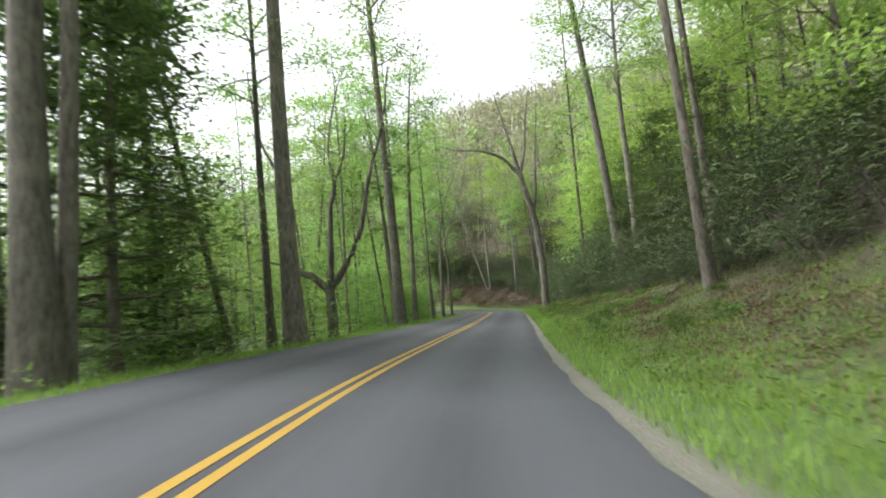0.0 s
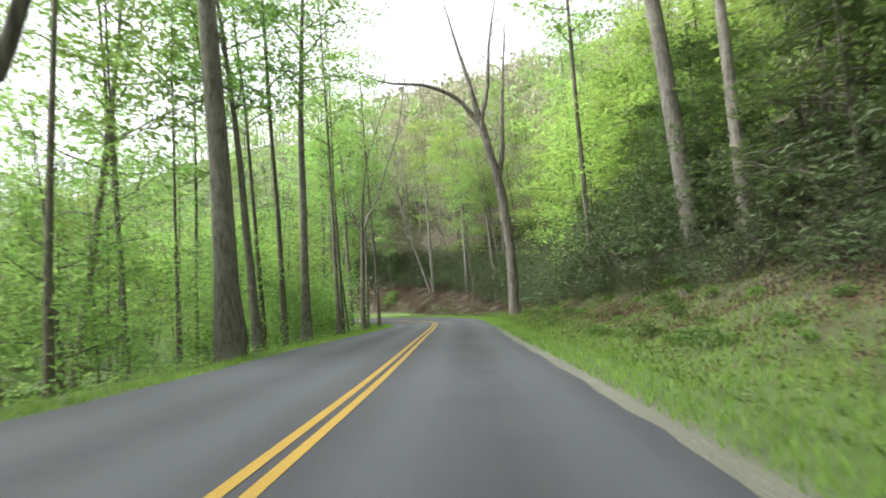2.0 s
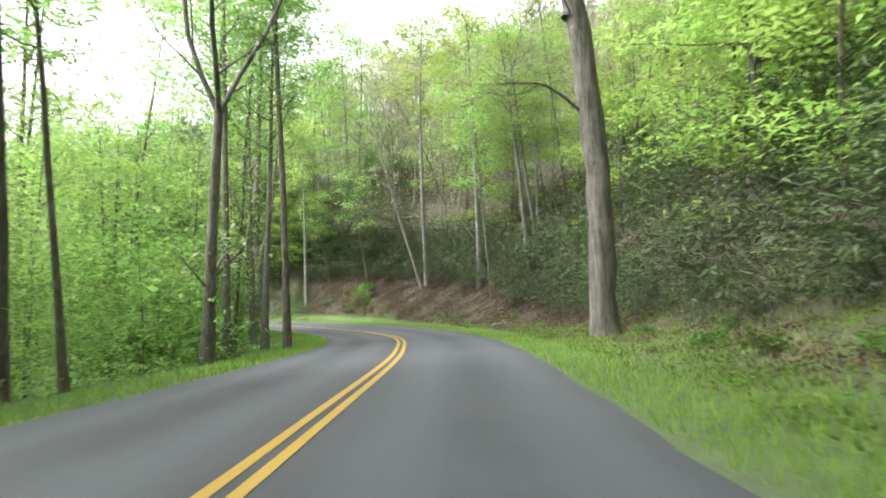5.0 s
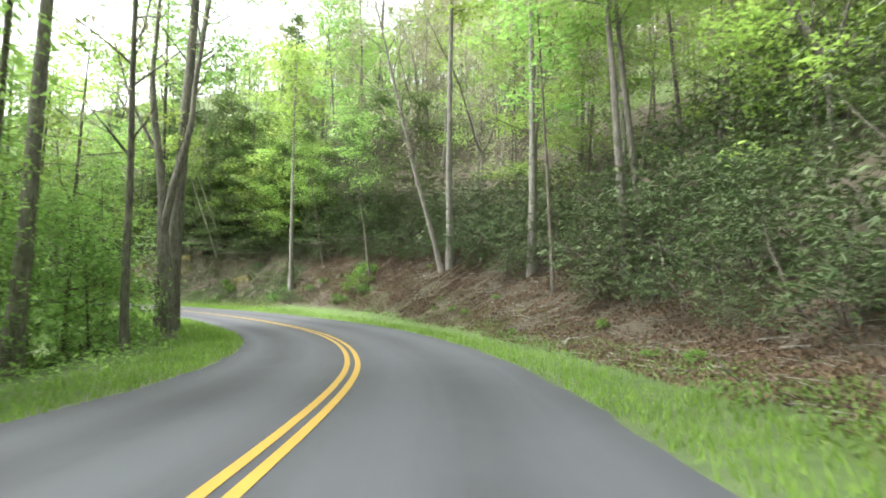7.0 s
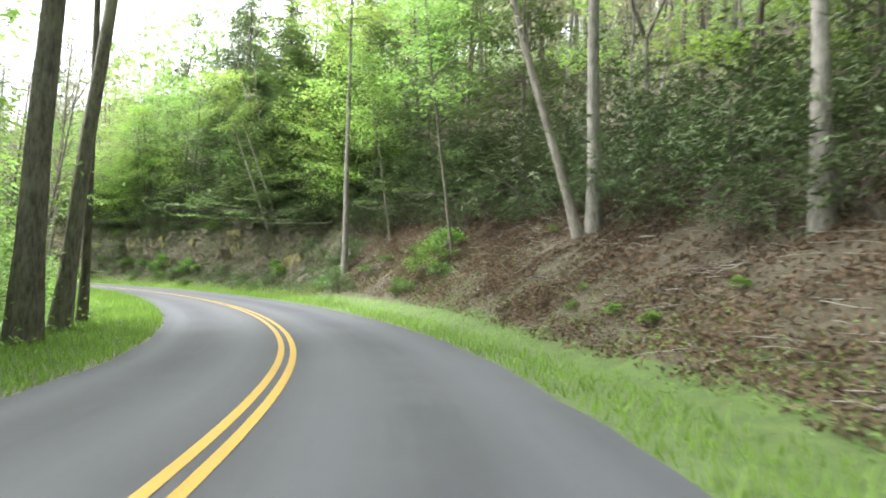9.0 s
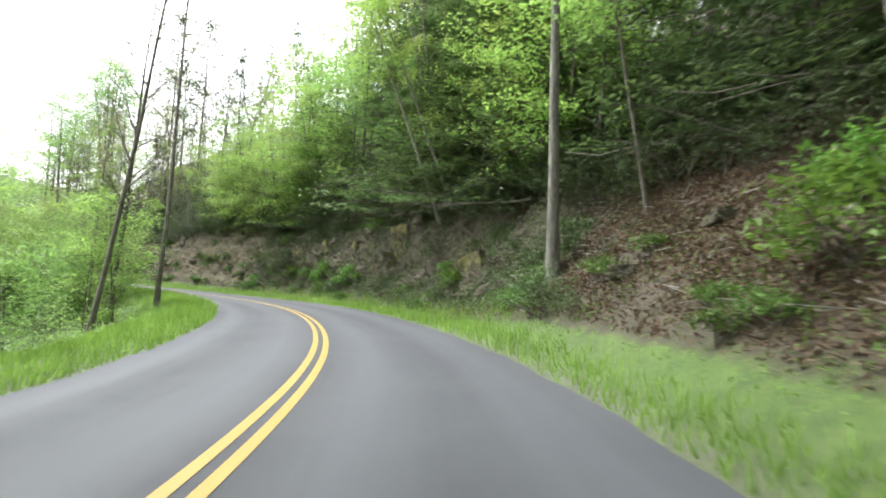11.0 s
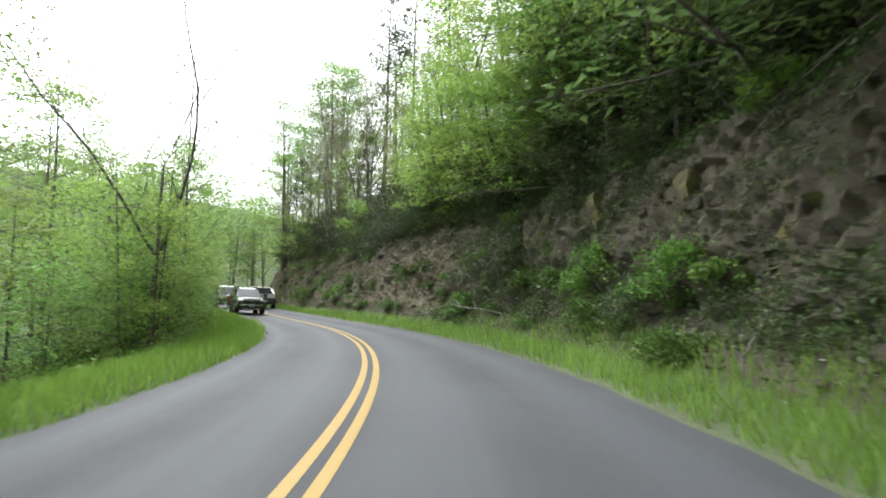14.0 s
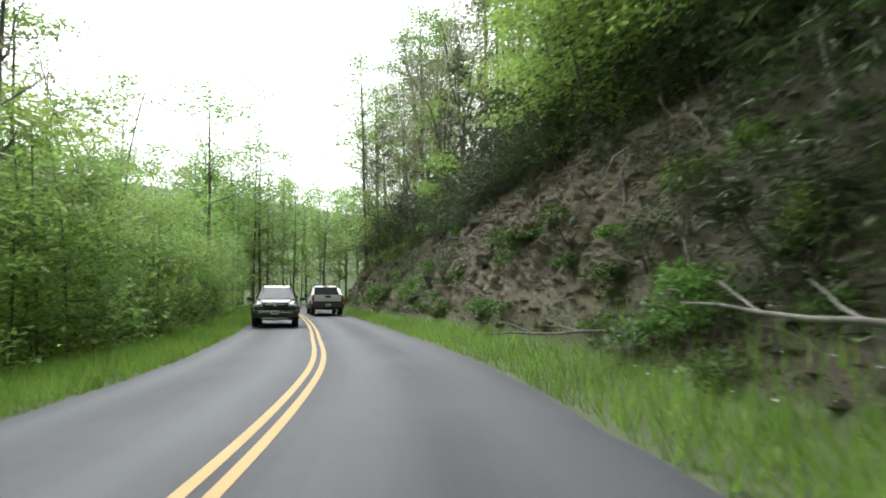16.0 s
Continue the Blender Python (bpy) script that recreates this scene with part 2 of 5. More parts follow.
LITTER = make_leaf("dry_leaf", (0.04, 0.026, 0.016), (0.16, 0.112, 0.07), 0.1, 0.85)

# ---- the road's line: x, y, z and bank in degrees (right side low), about every 10.5 m ----
LINE = [
    (-2.94, -24.10, -0.09, 4.4), (-2.27, -13.58, -0.46, 4.4), (-1.88, -3.04, -0.83, 4.4), (-1.41, 7.49, -1.20, 4.5),
    (-0.31, 17.97, -1.59, 3.9), (1.03, 28.43, -1.95, 2.8), (2.27, 38.90, -2.28, 2.3), (3.55, 49.36, -2.57, 0.6),
    (4.53, 59.87, -2.90, -1.2), (4.38, 70.41, -3.27, -1.8), (1.89, 80.61, -3.53, -2.4), (-3.01, 90.00, -3.64, -1.8),
    (-9.61, 98.25, -3.66, -0.6), (-17.48, 105.27, -3.67, -0.3), (-26.51, 110.71, -3.65, 0.7), (-36.34, 114.51, -3.60, 1.1),
    (-46.63, 116.93, -3.48, 1.1), (-56.98, 118.95, -3.27, 1.1), (-67.39, 120.61, -2.98, 1.1), (-77.83, 122.07, -2.65, 1.1),
    (-87.90, 125.20, -2.30, 1.1), (-96.60, 131.10, -2.00, 1.1), (-103.30, 139.30, -1.70, 1.1), (-108.00, 148.60, -1.40, 1.1),
]
STEP, HALF = 10.5435, 3.07
NODES = np.array(LINE)
LENGTH = STEP * (len(LINE) - 1)


def spline(s):
    s = np.clip(np.asarray(s, float), 0, LENGTH - 1e-6)
    i = (s / STEP).astype(int)
    u = (s / STEP - i)[..., None]
    k = lambda j: NODES[np.clip(i + j, 0, len(NODES) - 1)]
    return (-.5 * u + u * u - .5 * u ** 3) * k(-1) + (1 - 2.5 * u * u + 1.5 * u ** 3) * k(0) + (.5 * u + 2 * u * u - 1.5 * u ** 3) * k(1) + (-.5 * u * u + .5 * u ** 3) * k(2)


AXIS_S = np.arange(0, LENGTH, 0.5)
AXIS = spline(AXIS_S)
AXIS_T = np.gradient(AXIS[:, :2], axis=0)
AXIS_T /= np.linalg.norm(AXIS_T, axis=1)[:, None]


# straight on past both ends, for the lie of the land
_before, _after = np.arange(-300, 0, 4.0), np.arange(4, 320, 4.0)
LAND_S = np.r_[_before, AXIS_S, AXIS_S[-1] + _after]
LAND = np.r_[np.c_[AXIS[0, :2] + _before[:, None] * AXIS_T[0], np.full((len(_before), 1), AXIS[0, 2]), np.full((len(_before), 1), AXIS[0, 3])], AXIS,
             np.c_[AXIS[-1, :2] + _after[:, None] * AXIS_T[-1], np.full((len(_after), 1), AXIS[-1, 2]), np.full((len(_after), 1), AXIS[-1, 3])]]
LAND_T = np.r_[np.repeat(AXIS_T[:1], len(_before), 0), AXIS_T, np.repeat(AXIS_T[-1:], len(_after), 0)]


def along(x, y):
    """Of places in the plan: the way along the road's line, the distance to its left, the line's height and bank there."""
    x, y = np.ravel(x).astype(float), np.ravel(y).astype(float)
    best = np.empty(len(x), int)
    for a in range(0, len(x), 4000):
        dx = x[a:a + 4000, None] - LAND[None, :, 0]
        dy = y[a:a + 4000, None] - LAND[None, :, 1]
        best[a:a + 4000] = np.argmin(dx * dx + dy * dy, axis=1)
    rx, ry = x - LAND[best, 0], y - LAND[best, 1]
    tx, ty = LAND_T[best].T
    side = tx * ry - ty * rx
    d = np.where(side >= 0, 1, -1) * np.hypot(rx, ry)
    return LAND_S[best], d, LAND[best, 2], LAND[best, 3]


# cross-sections: heights over the road's edge at these distances from the line
RIGHT_D = [3.07, 4.2, 5, 5.5, 6, 6.5, 7, 7.5, 9, 12, 20, 40, 90, 180, 2000]
RIGHT = {
    0: [0.0, 0.05, 0.2, 0.3, 0.43, 0.55, 0.7, 0.85, 1.3, 3.2, 8.0, 20.0, 48.0, 75.0, 90.0],
    52: [0.0, 0.04, 0.17, 0.25, 0.4, 0.55, 0.73, 0.9, 1.5, 3.6, 9.0, 21.0, 48.0, 75.0, 90.0],
    72: [0.0, 0.02, 0.13, 0.2, 0.33, 0.45, 0.68, 0.9, 1.7, 4.0, 10.0, 22.0, 48.0, 75.0, 90.0],
    84: [0.0, 0.0, 0.06, 0.1, 0.17, 0.25, 0.42, 0.6, 1.5, 4.0, 10.0, 22.0, 48.0, 75.0, 90.0],
    97: [0.0, 0.0, 0.03, 0.05, 0.08, 0.1, 0.2, 0.3, 1.3, 4.0, 10.0, 22.0, 48.0, 75.0, 90.0],
    105: [0.0, 0.0, 0.22, 0.35, 0.68, 1.0, 1.3, 1.6, 2.6, 5.0, 11.0, 22.0, 48.0, 75.0, 90.0],
    113: [0.0, 0.12, 0.85, 1.3, 1.7, 2.1, 2.45, 2.8, 3.6, 6.0, 12.0, 23.0, 48.0, 75.0, 90.0],
    121: [0.0, 0.3, 1.1, 1.6, 2.05, 2.5, 2.9, 3.3, 4.4, 7.0, 13.0, 24.0, 48.0, 75.0, 90.0],
    130: [0, 0.1, 0.4, 0.75, 1.5, 2.4, 3.3, 4.1, 5.6, 8.5, 16, 27, 50, 75, 90],
    135: [0, 0.12, 0.5, 0.9, 1.7, 3.9, 4.7, 5.0, 5.8, 8.5, 16, 27, 50, 75, 90],
    139: [0, 0.15, 0.55, 0.9, 1.7, 4.3, 4.8, 5.0, 5.8, 8.5, 16, 27, 50, 75, 90],
    146: [0, 0.2, 0.7, 1.3, 3.1, 4.4, 4.8, 5.1, 5.7, 8.3, 16, 27, 50, 75, 90],
    150.5: [0, 0.25, 0.85, 1.6, 3.5, 4.6, 4.9, 5.2, 5.8, 8.3, 16, 27, 50, 75, 90],
    155: [0, 0.25, 0.8, 1.4, 3.5, 4.5, 4.9, 5.2, 6, 8.6, 16, 27, 50, 75, 90],
    159: [0, 0.3, 1.2, 2.4, 3.6, 4.4, 4.9, 5.4, 6.4, 9, 16, 27, 50, 75, 90],
    163: [0, 0.35, 1.5, 2.9, 3.9, 4.6, 5.1, 5.6, 6.8, 9.5, 16, 27, 50, 75, 90],
    168: [0, 0.4, 1.5, 2.8, 3.7, 4.4, 4.9, 5.4, 6.6, 9.5, 16, 27, 50, 75, 90],
    182: [0, 0.25, 1.0, 1.9, 2.8, 3.6, 4.2, 4.7, 5.8, 8.5, 15, 26, 50, 75, 90],
}
LEFT_D = [3.07, 4.2, 5, 6.5, 9, 14, 25, 50, 90, 170, 300, 2000]
LEFT = {0: [0, -.02, -.12, -.4, -.9, -1.5, -1.8, 0, 19, 60, 92, 100], 92: [0, -.02, -.1, -.35, -.8, -1.4, -1.8, 0, 18, 56, 88, 96],
        108: [0, .02, -.05, -.3, -.8, -1.6, -2.2, 0, 14, 45, 75, 85], 124: [0, -.05, -.3, -1.0, -2.3, -3.4, -3.0, 0, 14, 45, 75, 85],
        150: [0, -.05, -.3, -1.0, -2.3, -3.4, -3.0, 0, 14, 45, 75, 85], 166: [0, 0, -.1, -.4, -1.1, -2.2, -2, 1, 15, 45, 75, 85]}


def section(table, dists, s, d):
    keys = np.array(sorted(table))
    rows = np.array([table[k] for k in keys])
    by_key = np.stack([np.interp(d, dists, r) for r in rows])
    i = np.clip(np.searchsorted(keys, s) - 1, 0, len(keys) - 2)
    u = np.clip((s - keys[i]) / (keys[i + 1] - keys[i]), 0, 1)
    u = u * u * (3 - 2 * u)
    n = np.arange(len(s))
    return by_key[i, n] * (1 - u) + by_key[i + 1, n] * u


def waves(x, y):
    """Smooth unevenness of about +-1."""
    return (np.sin(x * .9 + 1.3 * np.sin(y * .37)) * np.cos(y * .8 + np.sin(x * .51)) + .6 * np.sin(x * 2.1 + y * 1.3 + 2 * np.sin(x * .3))
            + .4 * np.cos(x * 3.7 - y * 2.9 + np.sin(y * 1.1))) / 2


def height(x, y):
    s, d, z, bank = along(x, y)
    x, y = np.ravel(x), np.ravel(y)
    a = np.abs(d)
    rise = np.where(d < 0, section(RIGHT, RIGHT_D, s, a), section(LEFT, LEFT_D, s, a))
    rough = np.clip((a - 3.6) / 5, 0, 1) * .22 + np.clip((a - 14) / 60, 0, 1) * 2.2 * np.sin(x * .06 + 2) * np.sin(y * .07)
    return z + np.clip(d, -HALF, HALF) * np.tan(np.radians(bank)) + rise + rough * waves(x, y) * np.where(a > 3.6, 1, 0)


def place(s, d):
    """The plan place at s along the line and d to its left, with the ground's height."""
    p = spline([s])[0]
    i = min(int(s / .5), len(AXIS_T) - 1)
    t = AXIS_T[i]
    x, y = p[0] - t[1] * d, p[1] + t[0] * d
    return Vector((x, y, float(height([x], [y])[0])))


def heading(s):
    t = AXIS_T[min(int(s / .5), len(AXIS_T) - 1)]
    return math.degrees(math.atan2(-t[0], t[1]))


def mesh_object(name, verts, faces, mat, parent=None, smooth=True):
    me = bpy.data.meshes.new(name)
    me.from_pydata([tuple(v) for v in verts], [], [tuple(f) for f in faces])
    if smooth:
        me.polygons.foreach_set("use_smooth", [True] * len(me.polygons))
    me.materials.append(mat)
    ob = new(name, me)
    ob.parent = parent
    return ob


def grid_faces(rows, cols, base=0):
    i = np.arange(rows - 1)[:, None] * cols + np.arange(cols - 1)[None, :] + base
    return np.stack([i, i + 1, i + cols + 1, i + cols], -1).reshape(-1, 4)


def ribbon(s_values, d_values, lift=0.0):
    """Rows of places along the line, with the height of the road's surface."""
    P = spline(s_values)
    T = np.stack([np.interp(s_values, AXIS_S, AXIS_T[:, k]) for k in (0, 1)], 1)
    out = np.empty((len(s_values), len(d_values), 3))
    for j, d in enumerate(d_values):
        out[:, j, 0], out[:, j, 1] = P[:, 0] - T[:, 1] * d, P[:, 1] + T[:, 0] * d
        out[:, j, 2] = P[:, 2] + d * np.tan(np.radians(P[:, 3])) + lift
    return out


def uv_ribbon(me, s_values, d_values):
    layer = me.uv_layers.new(name="UVMap")
    su, du = np.meshgrid(s_values, d_values, indexing="ij")
    per = np.stack([du.ravel(), su.ravel()], 1)
    idx = np.empty(len(me.loops), int)
    me.loops.foreach_get("vertex_index", idx)
    layer.data.foreach_set("uv", per[idx].ravel())


def build_ground():
    # corridor along the road, fine, then the wide sheet
    S = np.arange(0, LENGTH, 0.6)
    dr = -np.r_[2.45, 2.6, 2.75, 2.9, 3.05, 3.2, 3.5, 3.8, 4.1, 4.5, np.arange(5, 10.1, .35), np.arange(10.5, 16.1, .8)]
    dl = np.r_[2.45, 2.6, 2.75, 2.9, 3.05, 3.2, 3.5, 3.8, 4.1, 4.5, np.arange(5, 14.1, .8)]
    verts, faces, zones, base = [], [], [], 0
    for ds in (dl, dr):
        g = ribbon(S, ds, -0.03).reshape(-1, 3)
        _, dd = np.meshgrid(S, ds, indexing="ij")
        dd = dd.ravel()
        hh = height(g[:, 0], g[:, 1])
        g[:, 2] = np.where(np.abs(dd) > 3.1, hh - 0.012, g[:, 2])
        verts.append(g)
        f = grid_faces(len(S), len(ds), base)
        faces.append(f if ds is dr else f[:, ::-1])
        base += len(g)
    ax = lambda a, b, far: np.r_[a - far[::-1], np.arange(a, b, 1.5), b + far]
    far = np.array([3, 8, 15, 25, 40, 60, 90, 130, 190, 280, 420, 650, 1000, 1600, 2400.])
    X, Y = np.meshgrid(ax(-150, 60, far), ax(-60, 190, far), indexing="ij")
    s, d, _, _ = along(X, Y)
    z = height(X, Y)
    inside = (d > -15) & (d < 13) & (s > 0.5) & (s < LENGTH - 1)
    z = np.where(inside, z - 2.0, z)
    verts.append(np.stack([X.ravel(), Y.ravel(), z], 1))
    f = grid_faces(*X.shape, base)
    faces.append(f[:, ::-1])
    V, F = np.concatenate(verts), np.concatenate(faces)
    ob = mesh_object("ground", V, F, GROUND)
    s, d, _, _ = along(V[:, 0], V[:, 1])
    a = np.abs(d)
    leafy = np.clip((s - 84) / 10, 0, 1) * np.clip((128 - s) / 8, 0, 1)
    reach = np.where(d < 0, np.interp(s, [0, 55, 84, 95, 118, 135, 200], [8, 7, 5.6, 4.8, 4.0, 3.9, 3.7]), np.interp(s, [0, 80, 110, 130, 200], [4.9, 4.9, 8, 7, 7]))
    grass = np.clip(1.1 - (a - reach) / np.where((d < 0) & (s > 86), .6, 1.2), .0, 1)
    grass = np.where((d < 0) & (s < 84) & (a > 4.6), np.minimum(grass, np.interp(a, [4.6, 5.4, 7, 8.5], [.8, .47, .42, .3])), grass)
    grass = np.maximum(grass, np.where(d > 0, .5, np.where((a > 24) | (s < 30), .5, .1 + .25 * (s < 84) * (a < 10))))
    edge = np.where(d < 0, half_width(s, -1), half_width(s, 1)) + .12
    stony = np.where(d < 0, np.interp(s, [0, 60, 75, 110, 115, 200], [1, .9, .15, .15, .5, .3]), np.interp(s, [0, 84, 92, 112, 120, 200], [.3, .3, .9, .9, .3, .3]))
    gravel = np.clip(1.3 - np.abs(a - edge) / .2, 0, 1) * stony
    col = np.stack([grass, gravel, leafy, np.ones(len(a))], 1).astype(np.float32)
    attr = ob.data.attributes.new("zone", "FLOAT_COLOR", "POINT")
    attr.data.foreach_set("color", col.ravel())
    return tagged(ob, "leaf-strewn forest floor with grassy road verges", "ground", kind="structure")


def half_width(s, side):
    """From the centre line to the asphalt's edge, to the left (1) or right (-1)."""
    if side > 0:
        return np.interp(s, [0, 60, 70, 85, 95, 105, 120, 134, 143, 152, 165, 240], [3.2, 3.2, 2.95, 2.9, 2.75, 2.65, 2.75, 2.8, 2.66, 2.55, 2.65, 2.85])
    return np.interp(s, [0, 60, 85, 100, 118, 134, 143, 154, 240], [3.07, 3.03, 2.93, 2.9, 3.0, 3.14, 3.12, 2.97, 2.95])


def build_road():
    S = np.arange(0, LENGTH, 0.5)
    ds = np.r_[-HALF - .03, -HALF, -2, -1, 0, 1, 2, HALF, HALF + .03]
    g = ribbon(S, ds)
    for j, sg, lip in ((1, -1, 0), (7, 1, 0), (0, -1, .03), (8, 1, .03)):
        move = sg * (half_width(S, sg) + lip) - ds[j]
        P, T = spline(S), np.stack([np.interp(S, AXIS_S, AXIS_T[:, k]) for k in (0, 1)], 1)
        g[:, j, 0] -= T[:, 1] * move
        g[:, j, 1] += T[:, 0] * move
        g[:, j, 2] += move * np.tan(np.radians(P[:, 3]))
    edge = .03 * np.sin(S * 1.7) + .02 * np.sin(S * 4.1 + 1)
    T = np.stack([np.interp(S, AXIS_S, AXIS_T[:, k]) for k in (0, 1)], 1)
    for j, sg in ((1, -1), (7, 1), (0, -1), (8, 1)):
        g[:, j, 0] += -T[:, 1] * edge * sg
        g[:, j, 1] += T[:, 0] * edge * sg
    g[:, 0, 2] -= .12
    g[:, 8, 2] -= .12
    ob = mesh_object("road", g.reshape(-1, 3), grid_faces(len(S), len(ds))[:, ::-1], ASPHALT, smooth=False)
    uv_ribbon(ob.data, S, ds)
    tagged(ob, "worn grey asphalt two-lane road curving through woods", "road", kind="structure")
    for off in (-.1, .1):
        dl = np.array([off - .052, off + .052])
        r = ribbon(S, dl, .005)
        top = r.reshape(-1, 3)
        line = mesh_object("centre_line", top, grid_faces(len(S), 2)[:, ::-1], PAINT, smooth=False)
        uv_ribbon(line.data, S, dl)
        line.parent = ob
        line["label"] = "solid yellow centre line of worn road paint"
    return ob


build_ground()
build_road()

# ---- the cut bank: rock and bare earth ----
rock_rng = np.random.default_rng(3)
CELLS = rock_rng.uniform(0, 1, (512, 512))


def cell(u, v, warp=0.0):
    """A step of its own for each tilted block."""
    a = np.floor(u + warp * np.sin(v * 1.7)).astype(int) % 512
    b = np.floor(v + .35 * np.sin(u * .9) + .5 * (a % 2)).astype(int) % 512
    return CELLS[a, b]


def build_cliff(name, s0, s1, strong, mat, label):
    S = np.arange(s0, s1, .15)
    D = np.r_[np.arange(4.25, 5.0, .07), np.arange(5.0, 6.8, .034), np.arange(6.8, 9.2, .13)]
    base = ribbon(S, -D).reshape(-1, 3)
    z = height(base[:, 0], base[:, 1]).reshape(len(S), len(D))
    g = base.reshape(len(S), len(D), 3).copy()
    g[..., 2] = z
    T = np.stack([np.interp(S, AXIS_S, AXIS_T[:, k]) for k in (0, 1)], 1)
    out = np.stack([-T[:, 1], T[:, 0]], 1)[:, None]
    rise = np.gradient(z, axis=1) / np.gradient(D)[None]
    steep = np.clip((rise - .35) / 1.1, 0, 1) * np.clip((D - 4.4) / .6, 0, 1)[None]
    u, v = S[:, None] + .45 * z, .9 * z - .4 * S[:, None]
    push = .26 * cell(u * .8, v * 1.0, .3) + .24 * cell(u * 2.1 + 7, v * 2.6, .4) + .2 * cell(u * 4.4, v * 5.2 + 3, .5)
    push += .13 * cell(u * 9.1, v * 8.2 + 3, .4) + .07 * cell(u * 5 + 3 * v, v * 14, .2)
    push += .12 * np.sin(u * 2.3 + 2 * np.sin(v * 1.9)) + .06 * np.sin(u * 7 + v * 5)
    ends = np.clip((S - s0) / 3, 0, 1) * np.clip((s1 - S) / 3, 0, 1)
    push = (push - .28) * steep * strong * ends[:, None]
    sink = (1 - np.clip(steep * 3, 0, 1)) * .25 + (1 - ends[:, None]) * .25
    g[..., :2] += out * push[..., None]
    g[..., 2] += .18 * push - sink
    return tagged(mesh_object(name, g.reshape(-1, 3), grid_faces(len(S), len(D)), mat, smooth=False), label, "cliff", kind="structure")


build_cliff("rock_face", 124, 157, .62, ROCK, "weathered rock face with earth, moss and ferns beside the road")
build_cliff("earth_bank", 155.5, 214, .6, SHALE, "crumbling brown earth and shale bank with hanging roots")


def make_boulder(name, size, label):
    bm = bmesh.new()
    bmesh.ops.create_icosphere(bm, subdivisions=3, radius=1)
    off = Vector((size * 13.1, size * 7.7, 1))
    for v in bm.verts:
        p = v.co.copy()
        q = Vector((max(-.72, min(.72, p.x)), max(-.66, min(.66, p.y)), max(-.6, min(.6, p.z))))
        v.co = q * (1 + .22 * noise.noise(p * 1.7 + off) + .07 * noise.noise(p * 5 + off)) * size
        v.co.z *= .62
    me = bpy.data.meshes.new(name)
    bm.to_mesh(me)
    bm.free()
    me.materials.append(ROCK)
    return tagged(new(name, me), label, "rock")


def make_slab(name, size, label):
    bm = bmesh.new()
    bmesh.ops.create_cube(bm, size=1)
    bmesh.ops.subdivide_edges(bm, edges=bm.edges[:], cuts=9, use_grid_fill=True)
    off = Vector((size[0] * 31, size[2] * 17, 3))
    for v in bm.verts:
        p = v.co.copy()
        q = Vector((p.x * size[0], p.y * size[1], p.z * size[2]))
        bed = math.floor((q.z + .35 * q.x) * 2.3 + .8 * noise.noise(q * .8 + off))
        joint = math.floor((q.x - .2 * q.z) * 1.7 + .6 * noise.noise(q + off))
        step = noise.noise(Vector((bed * 3.7, joint * 5.3, 0)) + off) * .16
        rough = Vector((noise.noise(q * 1.3 + off), noise.noise(q * 1.5 + Vector((9, 0, 0)) + off), noise.noise(q * 1.2 + Vector((0, 9, 0))))) * .16
        v.co = q + rough + Vector((0, step, 0)) * (2 * abs(p.y)) + p * .12 * noise.noise(q * 4)
    me = bpy.data.meshes.new(name)
    bm.to_mesh(me)
    bm.free()
    me.materials.append(LICHEN_ROCK)
    return tagged(new(name, me), label, "rock", "rock slabs in the cut bank")


for s, d, z, size, turn, tip in ((139.0, -6.6, 2.4, (1.9, 1.0, 3.7), 6, 2), (137.2, -6.75, 1.8, (1.4, .8, 2.6), 10, 4), (141.2, -6.2, 1.75, (.6, .7, 1.7), -12, -6), (142.7, -6.1, 1.5, (2.5, .6, .9), 4, -24),
                                 (144.6, -6.4, 2.6, (1.7, .8, 1.9), -6, 8), (131.2, -6.6, 2.0, (2.3, 1.1, .9), 5, 8), (127.4, -7.0, 1.9, (1.7, 1.0, .8), 25, -6),
                                 (134.4, -6.75, 1.9, (1.6, .9, 2.2), 8, 5), (148.4, -6.25, 2.9, (2.1, .8, 1.6), 0, 14), (151.6, -6.2, 3.0, (1.5, .8, 1.7), 8, -7), (157.4, -5.5, 1.3, (.5, .5, 1.2), -10, 6)):
    p0, q0 = place(s, d), spline([s])[0]
    make_slab("rock_slab", size, "upright lichen-stained rock slab in the cut bank").matrix_basis = Matrix.Translation((p0.x, p0.y, q0[2] + z)) @ Matrix.Rotation(radians(heading(s) + 90 + turn), 4, "Z") @ Matrix.Rotation(radians(tip), 4, "Y")

BOULDERS = [make_boulder("boulder", q, "angular grey-brown boulder lodged in the bank") for q in (.42, .28, .6)]
for i in range(64):
    kind = BOULDERS[i % 3]
    s = rock_rng.uniform(118, 200)
    d = -rock_rng.uniform(5.0, 7.4)
    p = place(s, d)
    m = Matrix.Translation((p.x, p.y, p.z + .06)) @ Matrix.Rotation(rock_rng.uniform(0, 6.28), 4, "Z") @ Matrix.Rotation(rock_rng.uniform(-.4, .4), 4, "X") @ Matrix.Scale(rock_rng.uniform(.5, 1.3), 4)
    if i < 3:
        kind.matrix_basis = m
        kind["group"] = "rocks in the cut bank"
    else:
        copy_thing(kind, m @ Matrix.Scale(1 / kind.scale[0], 4))

# the pale ledge that juts out of the earth bank
p0 = place(163.0, -5.35)
make_slab("rock_ledge", (1.1, .9, .28), "pale flat rock ledge jutting out of the earth bank").matrix_basis = Matrix.Translation((p0.x, p0.y, spline([163.0])[0][2] + 2.85)) @ Matrix.Rotation(radians(heading(163) + 90), 4, "Z")

